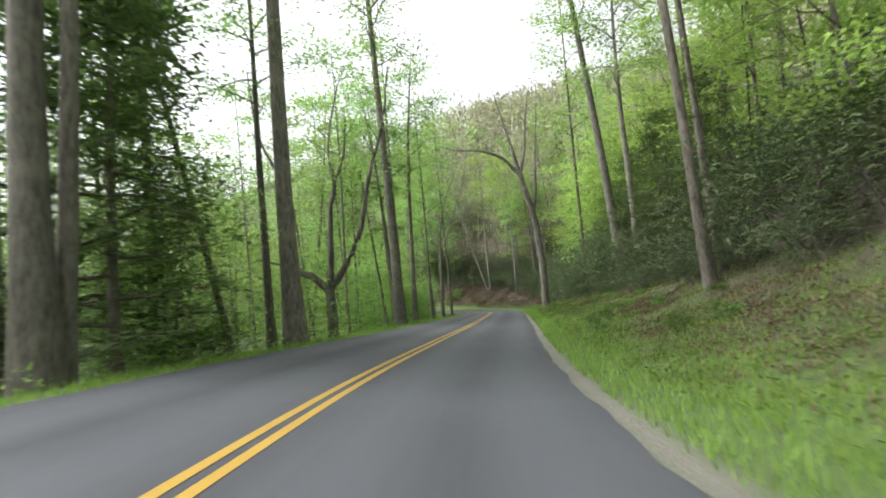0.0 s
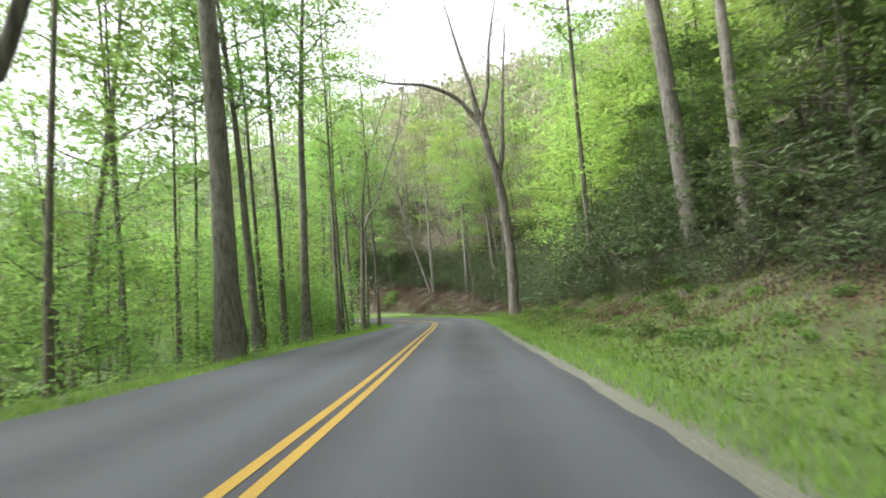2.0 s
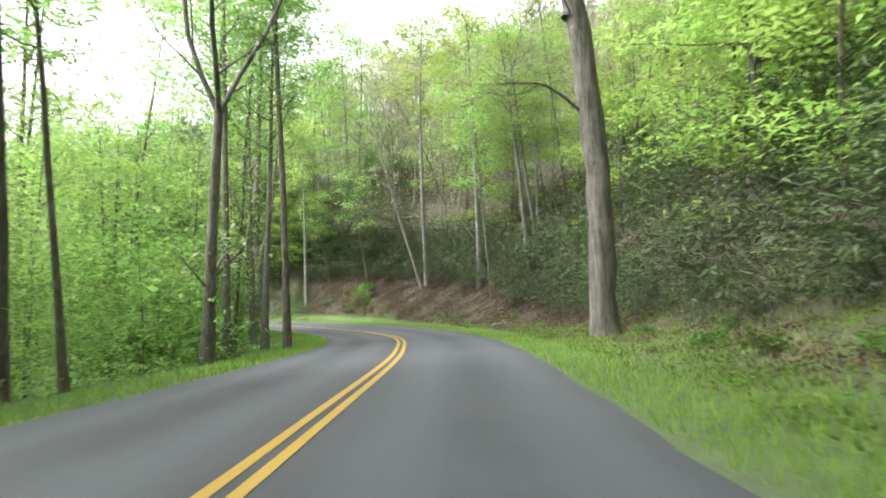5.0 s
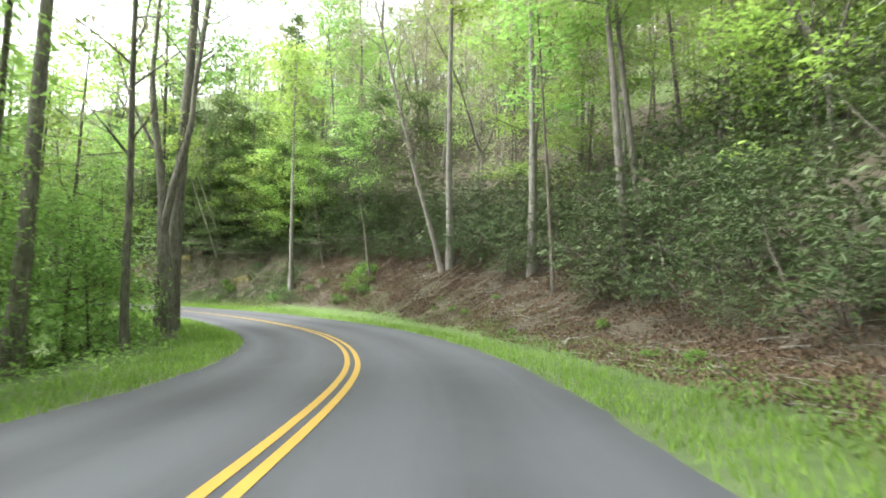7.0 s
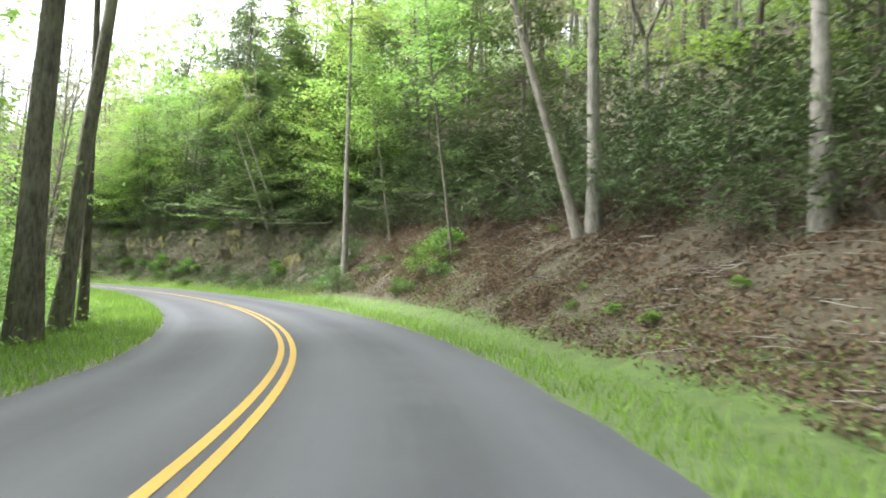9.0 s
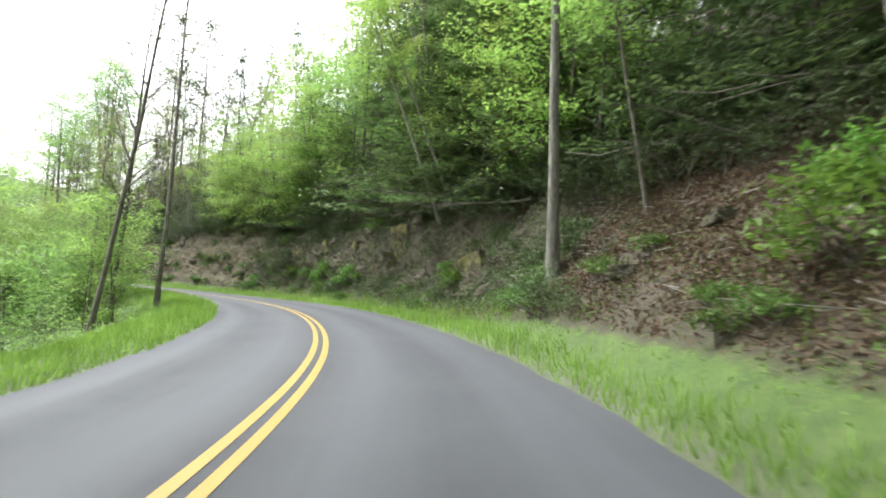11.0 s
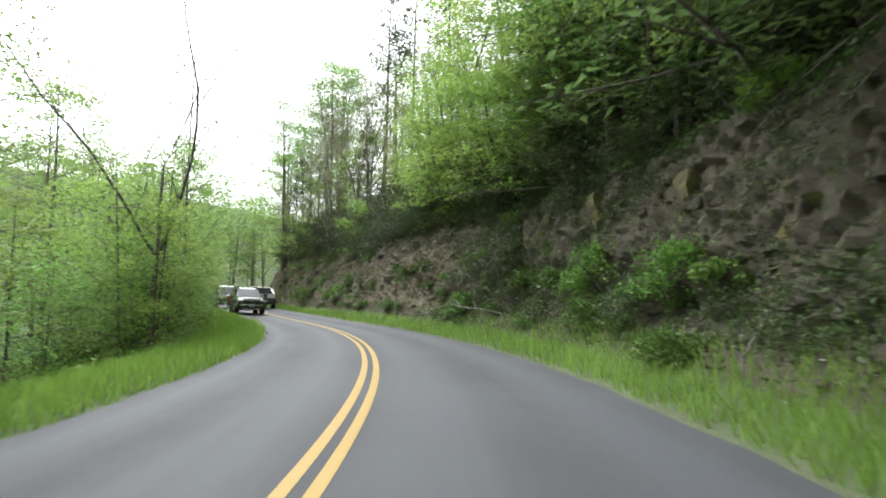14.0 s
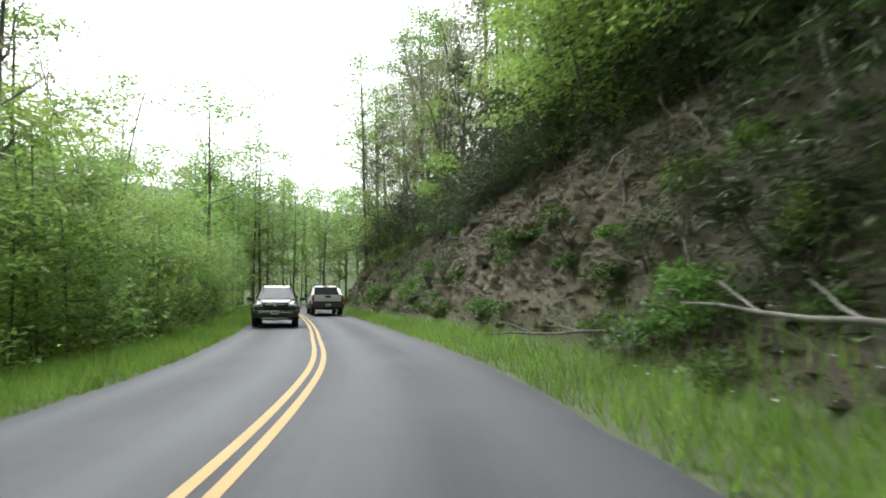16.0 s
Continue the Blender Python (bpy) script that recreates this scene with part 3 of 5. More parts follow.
# broken stone over the face
def rubble(name, count, s_range, d_range, sizes, mat, label):
    s, d = rock_rng.uniform(*s_range, count), rock_rng.uniform(*d_range, count)
    P = spline(s)
    T = np.stack([np.interp(s, AXIS_S, AXIS_T[:, k]) for k in (0, 1)], 1)
    x, y = P[:, 0] - T[:, 1] * d, P[:, 1] + T[:, 0] * d
    z = height(x, y)
    steep = (height(x + T[:, 1] * .3, y - T[:, 0] * .3) - z) / .3
    out = np.clip(steep - .4, 0, 1) * .1
    c = np.stack([x - T[:, 1] * out, y + T[:, 0] * out, z + .02], 1)
    unit = np.array([(1, 0, 0), (-1, 0, 0), (0, 1, 0), (0, -1, 0), (0, 0, 1), (0, 0, -1)], float)
    tri = np.array([(0, 2, 4), (2, 1, 4), (1, 3, 4), (3, 0, 4), (2, 0, 5), (1, 2, 5), (3, 1, 5), (0, 3, 5)])
    size = sizes[0] + (sizes[1] - sizes[0]) * rock_rng.uniform(0, 1, count) ** 3
    q = unit[None] * rock_rng.uniform(.45, 1.3, (count, 6, 1)) + rock_rng.normal(0, .18, (count, 6, 3))
    V = c[:, None] + q * size[:, None, None] * [1, 1, .62]
    F = tri[None] + 6 * np.arange(count)[:, None, None]
    me = bpy.data.meshes.new(name)
    me.from_pydata(V.reshape(-1, 3).tolist(), [], F.reshape(-1, 3).tolist())
    me.materials.append(mat)
    return tagged(new(name, me), label, "stones", kind="stuff")


rubble("shale_rubble", 4600, (154, 196), (-6.9, -4.3), (.02, .13), SHALE, "broken brown shale and stones over the earth bank")
rubble("rock_fragments", 1600, (122, 154), (-7.2, -4.3), (.02, .12), ROCK, "broken stones lying on the rock face")

# ---- plants ----
rng = np.random.default_rng(7)


def tube(points, radii, sides=7):
    """Vertices and faces of a tapering limb through the points."""
    P, n = np.asarray(points, float), len(points)
    T = np.gradient(P, axis=0)
    T /= np.linalg.norm(T, axis=1)[:, None] + 1e-9
    ref = np.where(np.abs(T[:, 2:3]) > .9, [[1, 0, 0]], [[0, 0, 1]])
    U = np.cross(T, ref)
    U /= np.linalg.norm(U, axis=1)[:, None] + 1e-9
    W = np.cross(T, U)
    a = np.linspace(0, 2 * np.pi, sides, endpoint=False)
    V = P[:, None] + np.asarray(radii)[:, None, None] * (np.cos(a)[None, :, None] * U[:, None] + np.sin(a)[None, :, None] * W[:, None])
    i = np.arange(n - 1)[:, None] * sides
    j = np.arange(sides)[None, :]
    F = np.stack([i + j, i + (j + 1) % sides, i + sides + (j + 1) % sides, i + sides + j], -1).reshape(-1, 4)
    return V.reshape(-1, 3), F


def join(parts):
    V, F, base = [], [], 0
    for v, f in parts:
        V.append(v)
        F.append(np.asarray(f) + base)
        base += len(v)
    return np.concatenate(V), np.concatenate(F)


def leaves(centres, size, flat=0.6, long=1.5, axis=None, three=False):
    """One pointed leaf or spray for each centre: a kite of four corners, folded a little."""
    n = len(centres)
    sz = size * rng.uniform(.6, 1.3, n)[:, None]
    az = rng.uniform(0, 2 * np.pi, n)
    tilt = rng.normal(0, 1 - flat, n)
    if axis is None:
        u = np.stack([np.cos(az) * np.cos(tilt), np.sin(az) * np.cos(tilt), np.sin(tilt)], 1)
    else:
        u = axis + rng.normal(0, .12, (n, 3))
        u /= np.linalg.norm(u, axis=1)[:, None]
    up = np.stack([rng.normal(0, 1 - flat, n), rng.normal(0, 1 - flat, n), np.ones(n)], 1)
    w = np.cross(u, up)
    w /= np.linalg.norm(w, axis=1)[:, None] + 1e-9
    nrm = np.cross(w, u)
    c = np.asarray(centres)
    a = c - u * sz * long / 2
    b = c + u * sz * long / 2 - nrm * sz * .15
    l, r = c + w * sz * .42 + nrm * sz * .08, c - w * sz * .42 + nrm * sz * .08
    if three:
        return np.stack([a + w * sz * .4, a - w * sz * .4, b], 1).reshape(-1, 3), np.arange(3 * n).reshape(-1, 3)
    V = np.stack([a, l, b, r], 1).reshape(-1, 3)
    F = np.arange(4 * n).reshape(-1, 4)
    return V, F


def fast_mesh(name, V, F, mat, parent=None, smooth=False):
    me = bpy.data.meshes.new(name)
    me.vertices.add(len(V))
    me.vertices.foreach_set("co", np.asarray(V, np.float32).ravel())
    k = F.shape[1]
    me.loops.add(len(F) * k)
    me.polygons.add(len(F))
    me.loops.foreach_set("vertex_index", F.astype(np.int32).ravel())
    me.polygons.foreach_set("loop_start", np.arange(len(F), dtype=np.int32) * k)
    me.polygons.foreach_set("use_smooth", np.full(len(F), smooth))
    me.materials.append(mat)
    me.update()
    me.validate()
    ob = new(name, me)
    ob.parent = parent
    return ob


def wander(start, way, length, n, bend, lift=0.0):
    """Points of a limb that wanders as it grows."""
    p, w = np.array(start, float), np.array(way, float)
    w /= np.linalg.norm(w)
    out = [p.copy()]
    for _ in range(n):
        w = w + rng.normal(0, bend, 3) + [0, 0, lift]
        w /= np.linalg.norm(w)
        p = p + w * length / n
        out.append(p.copy())
    return np.array(out)


def make_tree(name, tall, radius, bare=0.45, spread=3.0, limbs=14, count=2500, size=0.2, bark=None, leaf=None, lean=0.02, layered=0.75,
              limb_up=0.35, fork=None, top=0.95, shape="round", droop=0.0, cluster=.5, label="", category="tree"):
    """A tree at the origin: an empty with a trunk (with its limbs) and a crown of many small leaves."""
    thing = tagged(new(name), label, category)
    wood, spots, ways = [], [], []
    trunk = wander((0, 0, -.4), (rng.normal(0, lean), rng.normal(0, lean), 1), tall + .4, 12, .013)
    rr = radius * (1 - np.linspace(0, 1, 13) ** 1.1 * .85)
    rr[0] *= 1.5
    rr[1] *= 1.08
    stems = [(trunk, rr)]
    if fork:
        k = max(2, int(fork * 12))
        stems = [(trunk[:k + 1], rr[:k + 1])]
        base_az = rng.uniform(0, 6.28)
        for q in range(3):
            az = base_az + q * 2.1
            w = np.array([np.cos(az) * .55, np.sin(az) * .55, 1])
            stem = wander(trunk[k], w, tall * (1 - fork) * rng.uniform(.8, 1.05), 9, .09, .08)
            stems.append((stem, np.linspace(rr[k] * .68, radius * .1, 10)))
    for pts, r in stems:
        wood.append(tube(pts, r, 8))
    for i in range(limbs):
        f = bare + (top - bare) * (i + rng.uniform(0, .9)) / limbs
        pts, r = stems[0] if len(stems) == 1 or f < (fork or 0) else stems[1 + i % (len(stems) - 1)]
        if len(stems) > 1 and pts is not stems[0][0]:
            q = np.clip((f - fork) / (1 - fork), 0.1, .95) * (len(pts) - 1)
        else:
            q = f * (len(pts) - 1)
        j = int(q)
        at = pts[j] + (q - j) * (pts[min(j + 1, len(pts) - 1)] - pts[j])
        az = i * 2.4 + rng.uniform(-.5, .5)
        g = (f - bare) / max(1e-3, top - bare)
        reach = spread * {"round": np.sqrt(max(.08, 1 - (2 * g - .9) ** 2 * .85)), "cone": 1.05 - g * .9, "top": .55 + .6 * g * (1.3 - g)}[shape] * rng.uniform(.7, 1.15)
        limb = wander(at, (np.cos(az), np.sin(az), limb_up + rng.uniform(-.15, .25)), reach, 5, .14, -droop)
        r0 = min(r[j] * .55, .02 + reach * .016)
        wood.append(tube(limb, np.linspace(r0, .008, 6), 3))
        spots.append(limb[2:])
        ways.append(np.full(len(limb[2:]), reach))
        for _ in range(2):
            m = rng.integers(2, 5)
            tw = wander(limb[m], limb[m] - limb[m - 1] + rng.normal(0, .06 * reach, 3) * [1, 1, .4], reach * rng.uniform(.3, .55), 2, .22, -droop)
            wood.append(tube(tw, np.linspace(r0 * .4, .005, 3), 3))
            spots.append(tw[1:])
            ways.append(np.full(len(tw[1:]), reach))
    tr = fast_mesh("trunk", *join(wood), bark, thing, True)
    if count:
        S = np.concatenate(spots)
        pick = rng.integers(0, len(S), count)
        spread_c = cluster * np.array([1, 1, .35 if layered > .6 else .8])
        c = S[pick] + rng.normal(0, 1, (count, 3)) * spread_c
        c[:, 2] = np.maximum(c[:, 2], .15)
        fast_mesh("crown", *leaves(c, size, layered, three=True), leaf, thing)
    return thing


def make_limbed(name, stems, bark, leaf, count, size, label, twigs=5, cluster=.5, reach=1.6):
    """A tree drawn by its main stems: each a list of places and the radii at its ends."""
    thing = tagged(new(name), label, "tree")
    wood, spots = [], []
    for pts, r0, r1 in stems:
        P = np.array(pts, float)
        u = np.linspace(0, len(P) - 1, len(P) * 4)
        i = np.minimum(u.astype(int), len(P) - 2)
        f = (u - i)[:, None]
        k = lambda j: P[np.clip(i + j, 0, len(P) - 1)]
        Q = .5 * ((2 * k(0)) + (k(1) - k(-1)) * f + (2 * k(-1) - 5 * k(0) + 4 * k(1) - k(2)) * f ** 2 + (3 * k(0) - k(-1) - 3 * k(1) + k(2)) * f ** 3)
        Q += rng.normal(0, r0 * .06, Q.shape)
        R = np.linspace(r0, r1, len(Q)) * rng.uniform(.94, 1.06, len(Q))
        if P[0, 2] < .2:
            R[0] *= 1.45
            R[1] *= 1.15
        wood.append(tube(Q, R, 10 if r0 > .12 else 6))
        for _ in range(twigs):
            j = rng.integers(len(Q) // 2, len(Q))
            if Q[j, 2] < 4:
                continue
            way = Q[j] - Q[j - 1] + rng.normal(0, .35, 3)
            tw = wander(Q[j], way, reach * rng.uniform(.5, 1.4), 6, .16, .04)
            wood.append(tube(tw, np.linspace(min(.03, R[j] * .5), .005, 7), 4))
            spots.append(tw[2:])
            for _ in range(2):
                t2 = wander(tw[rng.integers(2, 6)], tw[-1] - tw[0] + rng.normal(0, .5, 3), reach * .5, 4, .18)
                wood.append(tube(t2, np.linspace(.012, .004, 5), 3))
                spots.append(t2[1:])
    fast_mesh("trunk", *join(wood), bark, thing, True)
    if count:
        S = np.concatenate(spots)
        c = S[rng.integers(0, len(S), count)] + rng.normal(0, cluster, (count, 3)) * [1, 1, .4]
        fast_mesh("crown", *leaves(c, size, .75, three=True), leaf, thing)
    return thing


def make_bush(name, wide, tall, count, size, leaf, bark, label, category="shrub", long=2.6, flat=.35, hollow=.75, whorl=0):
    thing = tagged(new(name), label, category)
    wood = []
    for _ in range(5):
        az, r = rng.uniform(0, 6.28), rng.uniform(.3, .9) * wide / 2
        w = wander((rng.normal(0, .12), rng.normal(0, .12), -.2), (np.cos(az) * r, np.sin(az) * r, tall * rng.uniform(.5, .9)), tall * rng.uniform(.8, 1.1), 6, .16)
        fast_mesh("stem", *tube(w, np.linspace(.035, .008, 7), 4), bark, thing, True)
    # clumps over an uneven dome
    k = 44 if whorl else 26
    az, el = rng.uniform(0, 6.28, k), np.arcsin(rng.uniform(0, 1, k))
    rad = rng.uniform(hollow, 1.05, k)
    cc = np.stack([np.cos(az) * np.cos(el) * rad * wide / 2, np.sin(az) * np.cos(el) * rad * wide / 2, tall * (.1 + .84 * np.sin(el) * rad)], 1)
    pick = rng.integers(0, k, count)
    c = cc[pick] + rng.normal(0, 1, (count, 3)) * [wide * .11, wide * .11, tall * .1]
    c[:, 2] = np.maximum(c[:, 2], .05)
    if whorl:
        # rosettes of long leaves at the shoot tips
        tips = c[::whorl]
        n = len(tips)
        az = (rng.uniform(0, 6.28, (n, 1)) + np.arange(whorl)[None] * 6.283 / whorl).ravel()
        el = rng.normal(-.12, .28, n * whorl)
        u = np.stack([np.cos(az) * np.cos(el), np.sin(az) * np.cos(el), np.sin(el)], 1)
        lean = np.repeat(rng.normal(0, .3, (n, 3)), whorl, 0)
        u = u + lean * np.array([.3, .3, 1])
        c = np.repeat(tips, whorl, 0) + u * size * long * .6
        v, f = leaves(c, size * 1.2, flat, long, u, three=True)
        # every fourth rosette is left out, for gaps in the dome
        keep = np.arange(len(f)) // whorl % 4 > 0
        v, f = v.reshape(-1, 3, 3)[keep].reshape(-1, 3), np.arange(3 * int(keep.sum())).reshape(-1, 3)
        fast_mesh("foliage", v, f, leaf, thing)
        return thing
    fast_mesh("foliage", *leaves(c, size * 1.12, flat, long, three=True), leaf, thing)
    return thing


def put(kind, s, d, turn=None, scale=1.0, lean=(0, 0), group="", sink=0.0):
    p = place(s, d)
    return put_at(kind, p.x, p.y, p.z - sink, turn, scale, lean, group)


USED = set()


def put_at(kind, x, y, z, turn=None, scale=1.0, lean=(0, 0), group=""):
    turn = rng.uniform(0, 360) if turn is None else turn
    tip = Matrix.Rotation(radians(lean[0]), 4, "X") @ Matrix.Rotation(radians(lean[1]), 4, "Y")
    m = Matrix.Translation((x, y, z)) @ tip @ Matrix.Rotation(radians(turn), 4, "Z")
    if kind.name not in USED:
        USED.add(kind.name)
        kind.matrix_basis = m @ Matrix.Scale(scale, 4)
        ob = kind
    else:
        ob = copy_thing(kind, m @ Matrix.Scale(scale / kind.scale[0], 4))
    if group:
        ob["group"] = group
    return ob

# kinds of trees; each is placed once and copied from there
TALL = [make_tree("tall_tree", t, r, .5, 3.8, 18, 4400, .16, BARK_GREY, LEAF_SPRING, .012, .75, .45, cluster=.7,
                  label="tall grey-barked tree with thin spring-green leaves") for t, r in ((24, .24), (27, .27), (21, .2))]
LIME = [make_tree("broadleaf_tree", t, r, .1, w, 18, 3700, .165, BARK_DARK, LEAF_LIME, .03, .72, .2, cluster=.55,
                  label="young broadleaf tree with layered bright spring leaves") for t, r, w in ((11, .09, 3.6), (14, .12, 4.2), (8.5, .07, 3.0))]
GREEN = [make_tree("leafy_tree", t, r, .22, w, 20, 3400, .19, BARK_DARK, LEAF_SPRING, .03, .75, .3, cluster=.65,
                   label="leafy green tree with a loose rounded crown") for t, r, w in ((15, .13, 4.2), (18, .16, 4.6))]
SAPLING = [make_tree("sapling", t, r, .08, w, 16, 2900, .11, BARK_DARK, LEAF_SPRING, .05, .6, .25, cluster=.42,
                     label="thin sapling with sparse layered light green leaves") for t, r, w in ((5.5, .04, 2.2), (7.5, .055, 2.6), (4, .03, 1.9))]
THIN = [make_tree("thin_tree", t, r, .45, 2.2, 14, 1400, .18, BARK_DARK, LEAF_SPRING, .01, .75, .5, cluster=.5,
                  label="slender dark trunk with a small leafy top") for t, r in ((17, .09), (20, .11), (14, .075))]
BARE = [make_tree("leafless_tree", t, r, .3, w, 20, 420, .12, BARK_GREY, LEAF_PALE, .02, .6, .9, fork=f, cluster=.3,
                  label="nearly leafless tree with fine grey branches") for t, r, w, f in ((16, .12, 2.4, .3), (19, .14, 2.8, .4), (15, .1, 2.4, None))]
POLE = [make_tree("pale_trunked_tree", t, r, .62, 3.0, 14, 2200, .2, BARK_PALE, LEAF_LIME, .008, .75, .35, cluster=.6,
                  label="straight pale-barked tree with a high light green crown") for t, r in ((18, .15), (21, .19))]
BUDDING = [make_tree("budding_tree", t, r, .2, 3.2, 24, 3600, .13, BARK_PALE, LEAF_PALE, .03, .6, .5, cluster=.55,
                     label="pale budding tree with greyish cream twigs") for t, r in ((15, .11), (18, .13))]
HEMLOCK = [make_tree("hemlock", t, r, .06, w, 38, 4400, .2, BARK_DARK, LEAF_HEMLOCK, .01, .85, -.05, shape="cone", droop=.03, cluster=.4, top=.98,
                     label="dark green hemlock with drooping flat sprays") for t, r, w in ((19, .17, 3.2), (15, .13, 2.8))]
PINE = [make_tree("pine", t, r, .45, 2.4, 20, 1100, .2, BARK_DARK, LEAF_PINE, .02, .5, .1, shape="cone", cluster=.35,
                  label="tall pine with a sparse dark crown") for t, r in ((22, .16), (18, .13))]
RHODO = [make_bush("rhododendron", w, t, n, .057, LEAF_RHODO, BARK_DARK, "dark evergreen rhododendron with long leathery leaves", long=3.0, whorl=7)
         for w, t, n in ((3.8, 3.2, 3360), (3.0, 2.5, 2590), (4.6, 4.0, 3850))]
SHRUB = [make_bush("shrub", w, t, n, .085, LEAF_FRESH, BARK_DARK, "low leafy green shrub", long=1.6, flat=.5) for w, t, n in ((2.0, 1.4, 1300), (1.4, 1.0, 800), (2.8, 1.9, 1900))]


def stand(x, y, kind, scale=1.0, lean=(0, 0), turn=None, group=""):
    return put_at(kind, x, y, float(height([x], [y])[0]), turn, scale, lean, group)


# the big-limbed tree at the left roadside, forking low into three upturned limbs
stand(-5.2, 27.4, make_limbed("forked_tree", [
    ([(0, 0, -.3), (.02, 0, 1.2), (-.02, 0, 2.5)], .27, .24),
    ([(-.02, 0, 2.3), (-.75, .1, 3.0), (-1.5, .1, 3.5), (-1.65, .2, 5.2), (-1.9, .2, 7.5), (-2.9, .4, 9.8), (-3.3, .6, 13)], .2, .03),
    ([(-1.2, .1, 3.35), (-2.4, .3, 3.75), (-3.3, .2, 4.0)], .1, .03),
    ([(0, 0, 2.4), (.15, -.1, 4.0), (.25, 0, 6.0), (.5, .1, 7.4), (.3, .2, 9), (.9, .3, 12)], .17, .03),
    ([(.4, .05, 7.2), (1.0, .2, 8.6), (1.2, .3, 11)], .09, .02),
    ([(0, 0, 2.35), (.8, .15, 3.5), (1.6, .2, 5.2), (2.1, .3, 7.5), (2.9, .3, 10), (3.4, .5, 13)], .19, .03),
], BARK_ROUGH, LEAF_SPRING, 700, .15, "old roadside tree forking low into three upturned limbs"), 1.0, (0, 0), 5)

# the tall dead-looking tree at the right roadside, with one long side limb
bx, by = 10.25, 60.2
stand(bx, by, make_limbed("bare_roadside_tree", [
    ([(0, 0, -0.37), (0, 0, 2.33), (-.12, -.1, 5.58), (-.55, -.3, 9.3), (-1.35, -.6, 12.56), (-1.6, -.6, 13.58)], .39, .25),
    ([(-.75, -.3, 8.93), (-.2, -.3, 11.16), (0, -.3, 13.95), (.3, -.2, 16.74), (.7, 0, 20.46)], .22, .04),
    ([(-1.6, -.6, 13.39), (-3.2, -.8, 15.25), (-5.4, -1, 16.18), (-7.8, -1.1, 16.37), (-9.6, -1.2, 16.93)], .19, .03),
    ([(-1.6, -.6, 13.49), (-2.2, -.6, 16.28), (-2.9, -.5, 19.07), (-3.6, -.4, 22.32)], .22, .03),
    ([(-1.6, -.6, 13.58), (-.9, -.5, 16.28), (-.6, -.4, 19.07), (.2, -.2, 22.79)], .2, .03),
    ([(-.4, -.1, 6.32), (-1.6, -.5, 6.98), (-3.0, -.8, 6.88)], .06, .012),
], BARK_ROUGH, LEAF_PALE, 120, .12, "tall bare grey tree with one long side limb beside the road", twigs=9, reach=2.2), 1.0, (0, 0), 0)

# the forked tree inside the bend
stand(-2.85, 79.1, make_limbed("twin_stemmed_tree", [
    ([(0, 0, -.3), (-.15, 0, 1.6), (-.4, 0, 3.6)], .24, .2),
    ([(-.4, 0, 3.4), (-.6, .1, 5.6), (-.95, .1, 8.0), (-1.1, .2, 9.6), (-1.0, .3, 13), (-1.3, .4, 17)], .16, .03),
    ([(-.4, 0, 3.4), (-.1, -.1, 5.1), (.36, 0, 7.3), (.55, 0, 9.6), (.9, .2, 13), (1.3, .3, 17)], .15, .03),
    ([(-.7, .1, 6.3), (-1.8, .3, 8.2), (-2.6, .4, 10.5)], .07, .02),
], BARK_GREY, LEAF_SPRING, 900, .12, "grey roadside tree forking into two upright stems"), 1.0, (0, 0), 0)

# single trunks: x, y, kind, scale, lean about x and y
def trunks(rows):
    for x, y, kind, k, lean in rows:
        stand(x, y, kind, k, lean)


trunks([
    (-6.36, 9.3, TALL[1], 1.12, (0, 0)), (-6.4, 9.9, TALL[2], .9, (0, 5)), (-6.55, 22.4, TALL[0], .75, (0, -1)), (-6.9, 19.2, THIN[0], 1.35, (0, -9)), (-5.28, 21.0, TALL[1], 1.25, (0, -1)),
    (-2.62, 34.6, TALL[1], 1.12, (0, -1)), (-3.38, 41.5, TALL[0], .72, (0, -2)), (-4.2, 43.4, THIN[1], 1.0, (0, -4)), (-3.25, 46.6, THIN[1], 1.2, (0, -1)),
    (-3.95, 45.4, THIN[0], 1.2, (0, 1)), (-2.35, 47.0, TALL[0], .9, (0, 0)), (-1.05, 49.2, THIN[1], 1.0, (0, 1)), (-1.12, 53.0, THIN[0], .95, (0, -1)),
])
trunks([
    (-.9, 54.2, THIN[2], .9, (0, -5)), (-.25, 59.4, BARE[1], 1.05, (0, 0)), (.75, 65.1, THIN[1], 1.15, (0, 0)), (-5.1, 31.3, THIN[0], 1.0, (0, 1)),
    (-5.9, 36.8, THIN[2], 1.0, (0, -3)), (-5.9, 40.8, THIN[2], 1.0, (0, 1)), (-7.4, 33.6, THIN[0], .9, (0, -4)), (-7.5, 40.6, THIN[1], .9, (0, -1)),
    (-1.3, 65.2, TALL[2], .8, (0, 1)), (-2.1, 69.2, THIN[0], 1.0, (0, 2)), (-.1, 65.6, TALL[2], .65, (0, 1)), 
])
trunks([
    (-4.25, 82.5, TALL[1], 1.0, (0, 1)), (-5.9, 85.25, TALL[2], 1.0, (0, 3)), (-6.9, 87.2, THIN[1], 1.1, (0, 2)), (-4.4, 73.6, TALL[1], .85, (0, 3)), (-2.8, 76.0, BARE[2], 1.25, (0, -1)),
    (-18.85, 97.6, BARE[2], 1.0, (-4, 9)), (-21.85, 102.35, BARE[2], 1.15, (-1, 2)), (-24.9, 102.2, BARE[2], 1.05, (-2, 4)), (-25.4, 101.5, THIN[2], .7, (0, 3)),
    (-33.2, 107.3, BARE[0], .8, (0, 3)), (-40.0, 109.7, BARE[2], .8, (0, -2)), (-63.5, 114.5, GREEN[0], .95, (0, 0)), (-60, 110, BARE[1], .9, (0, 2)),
])
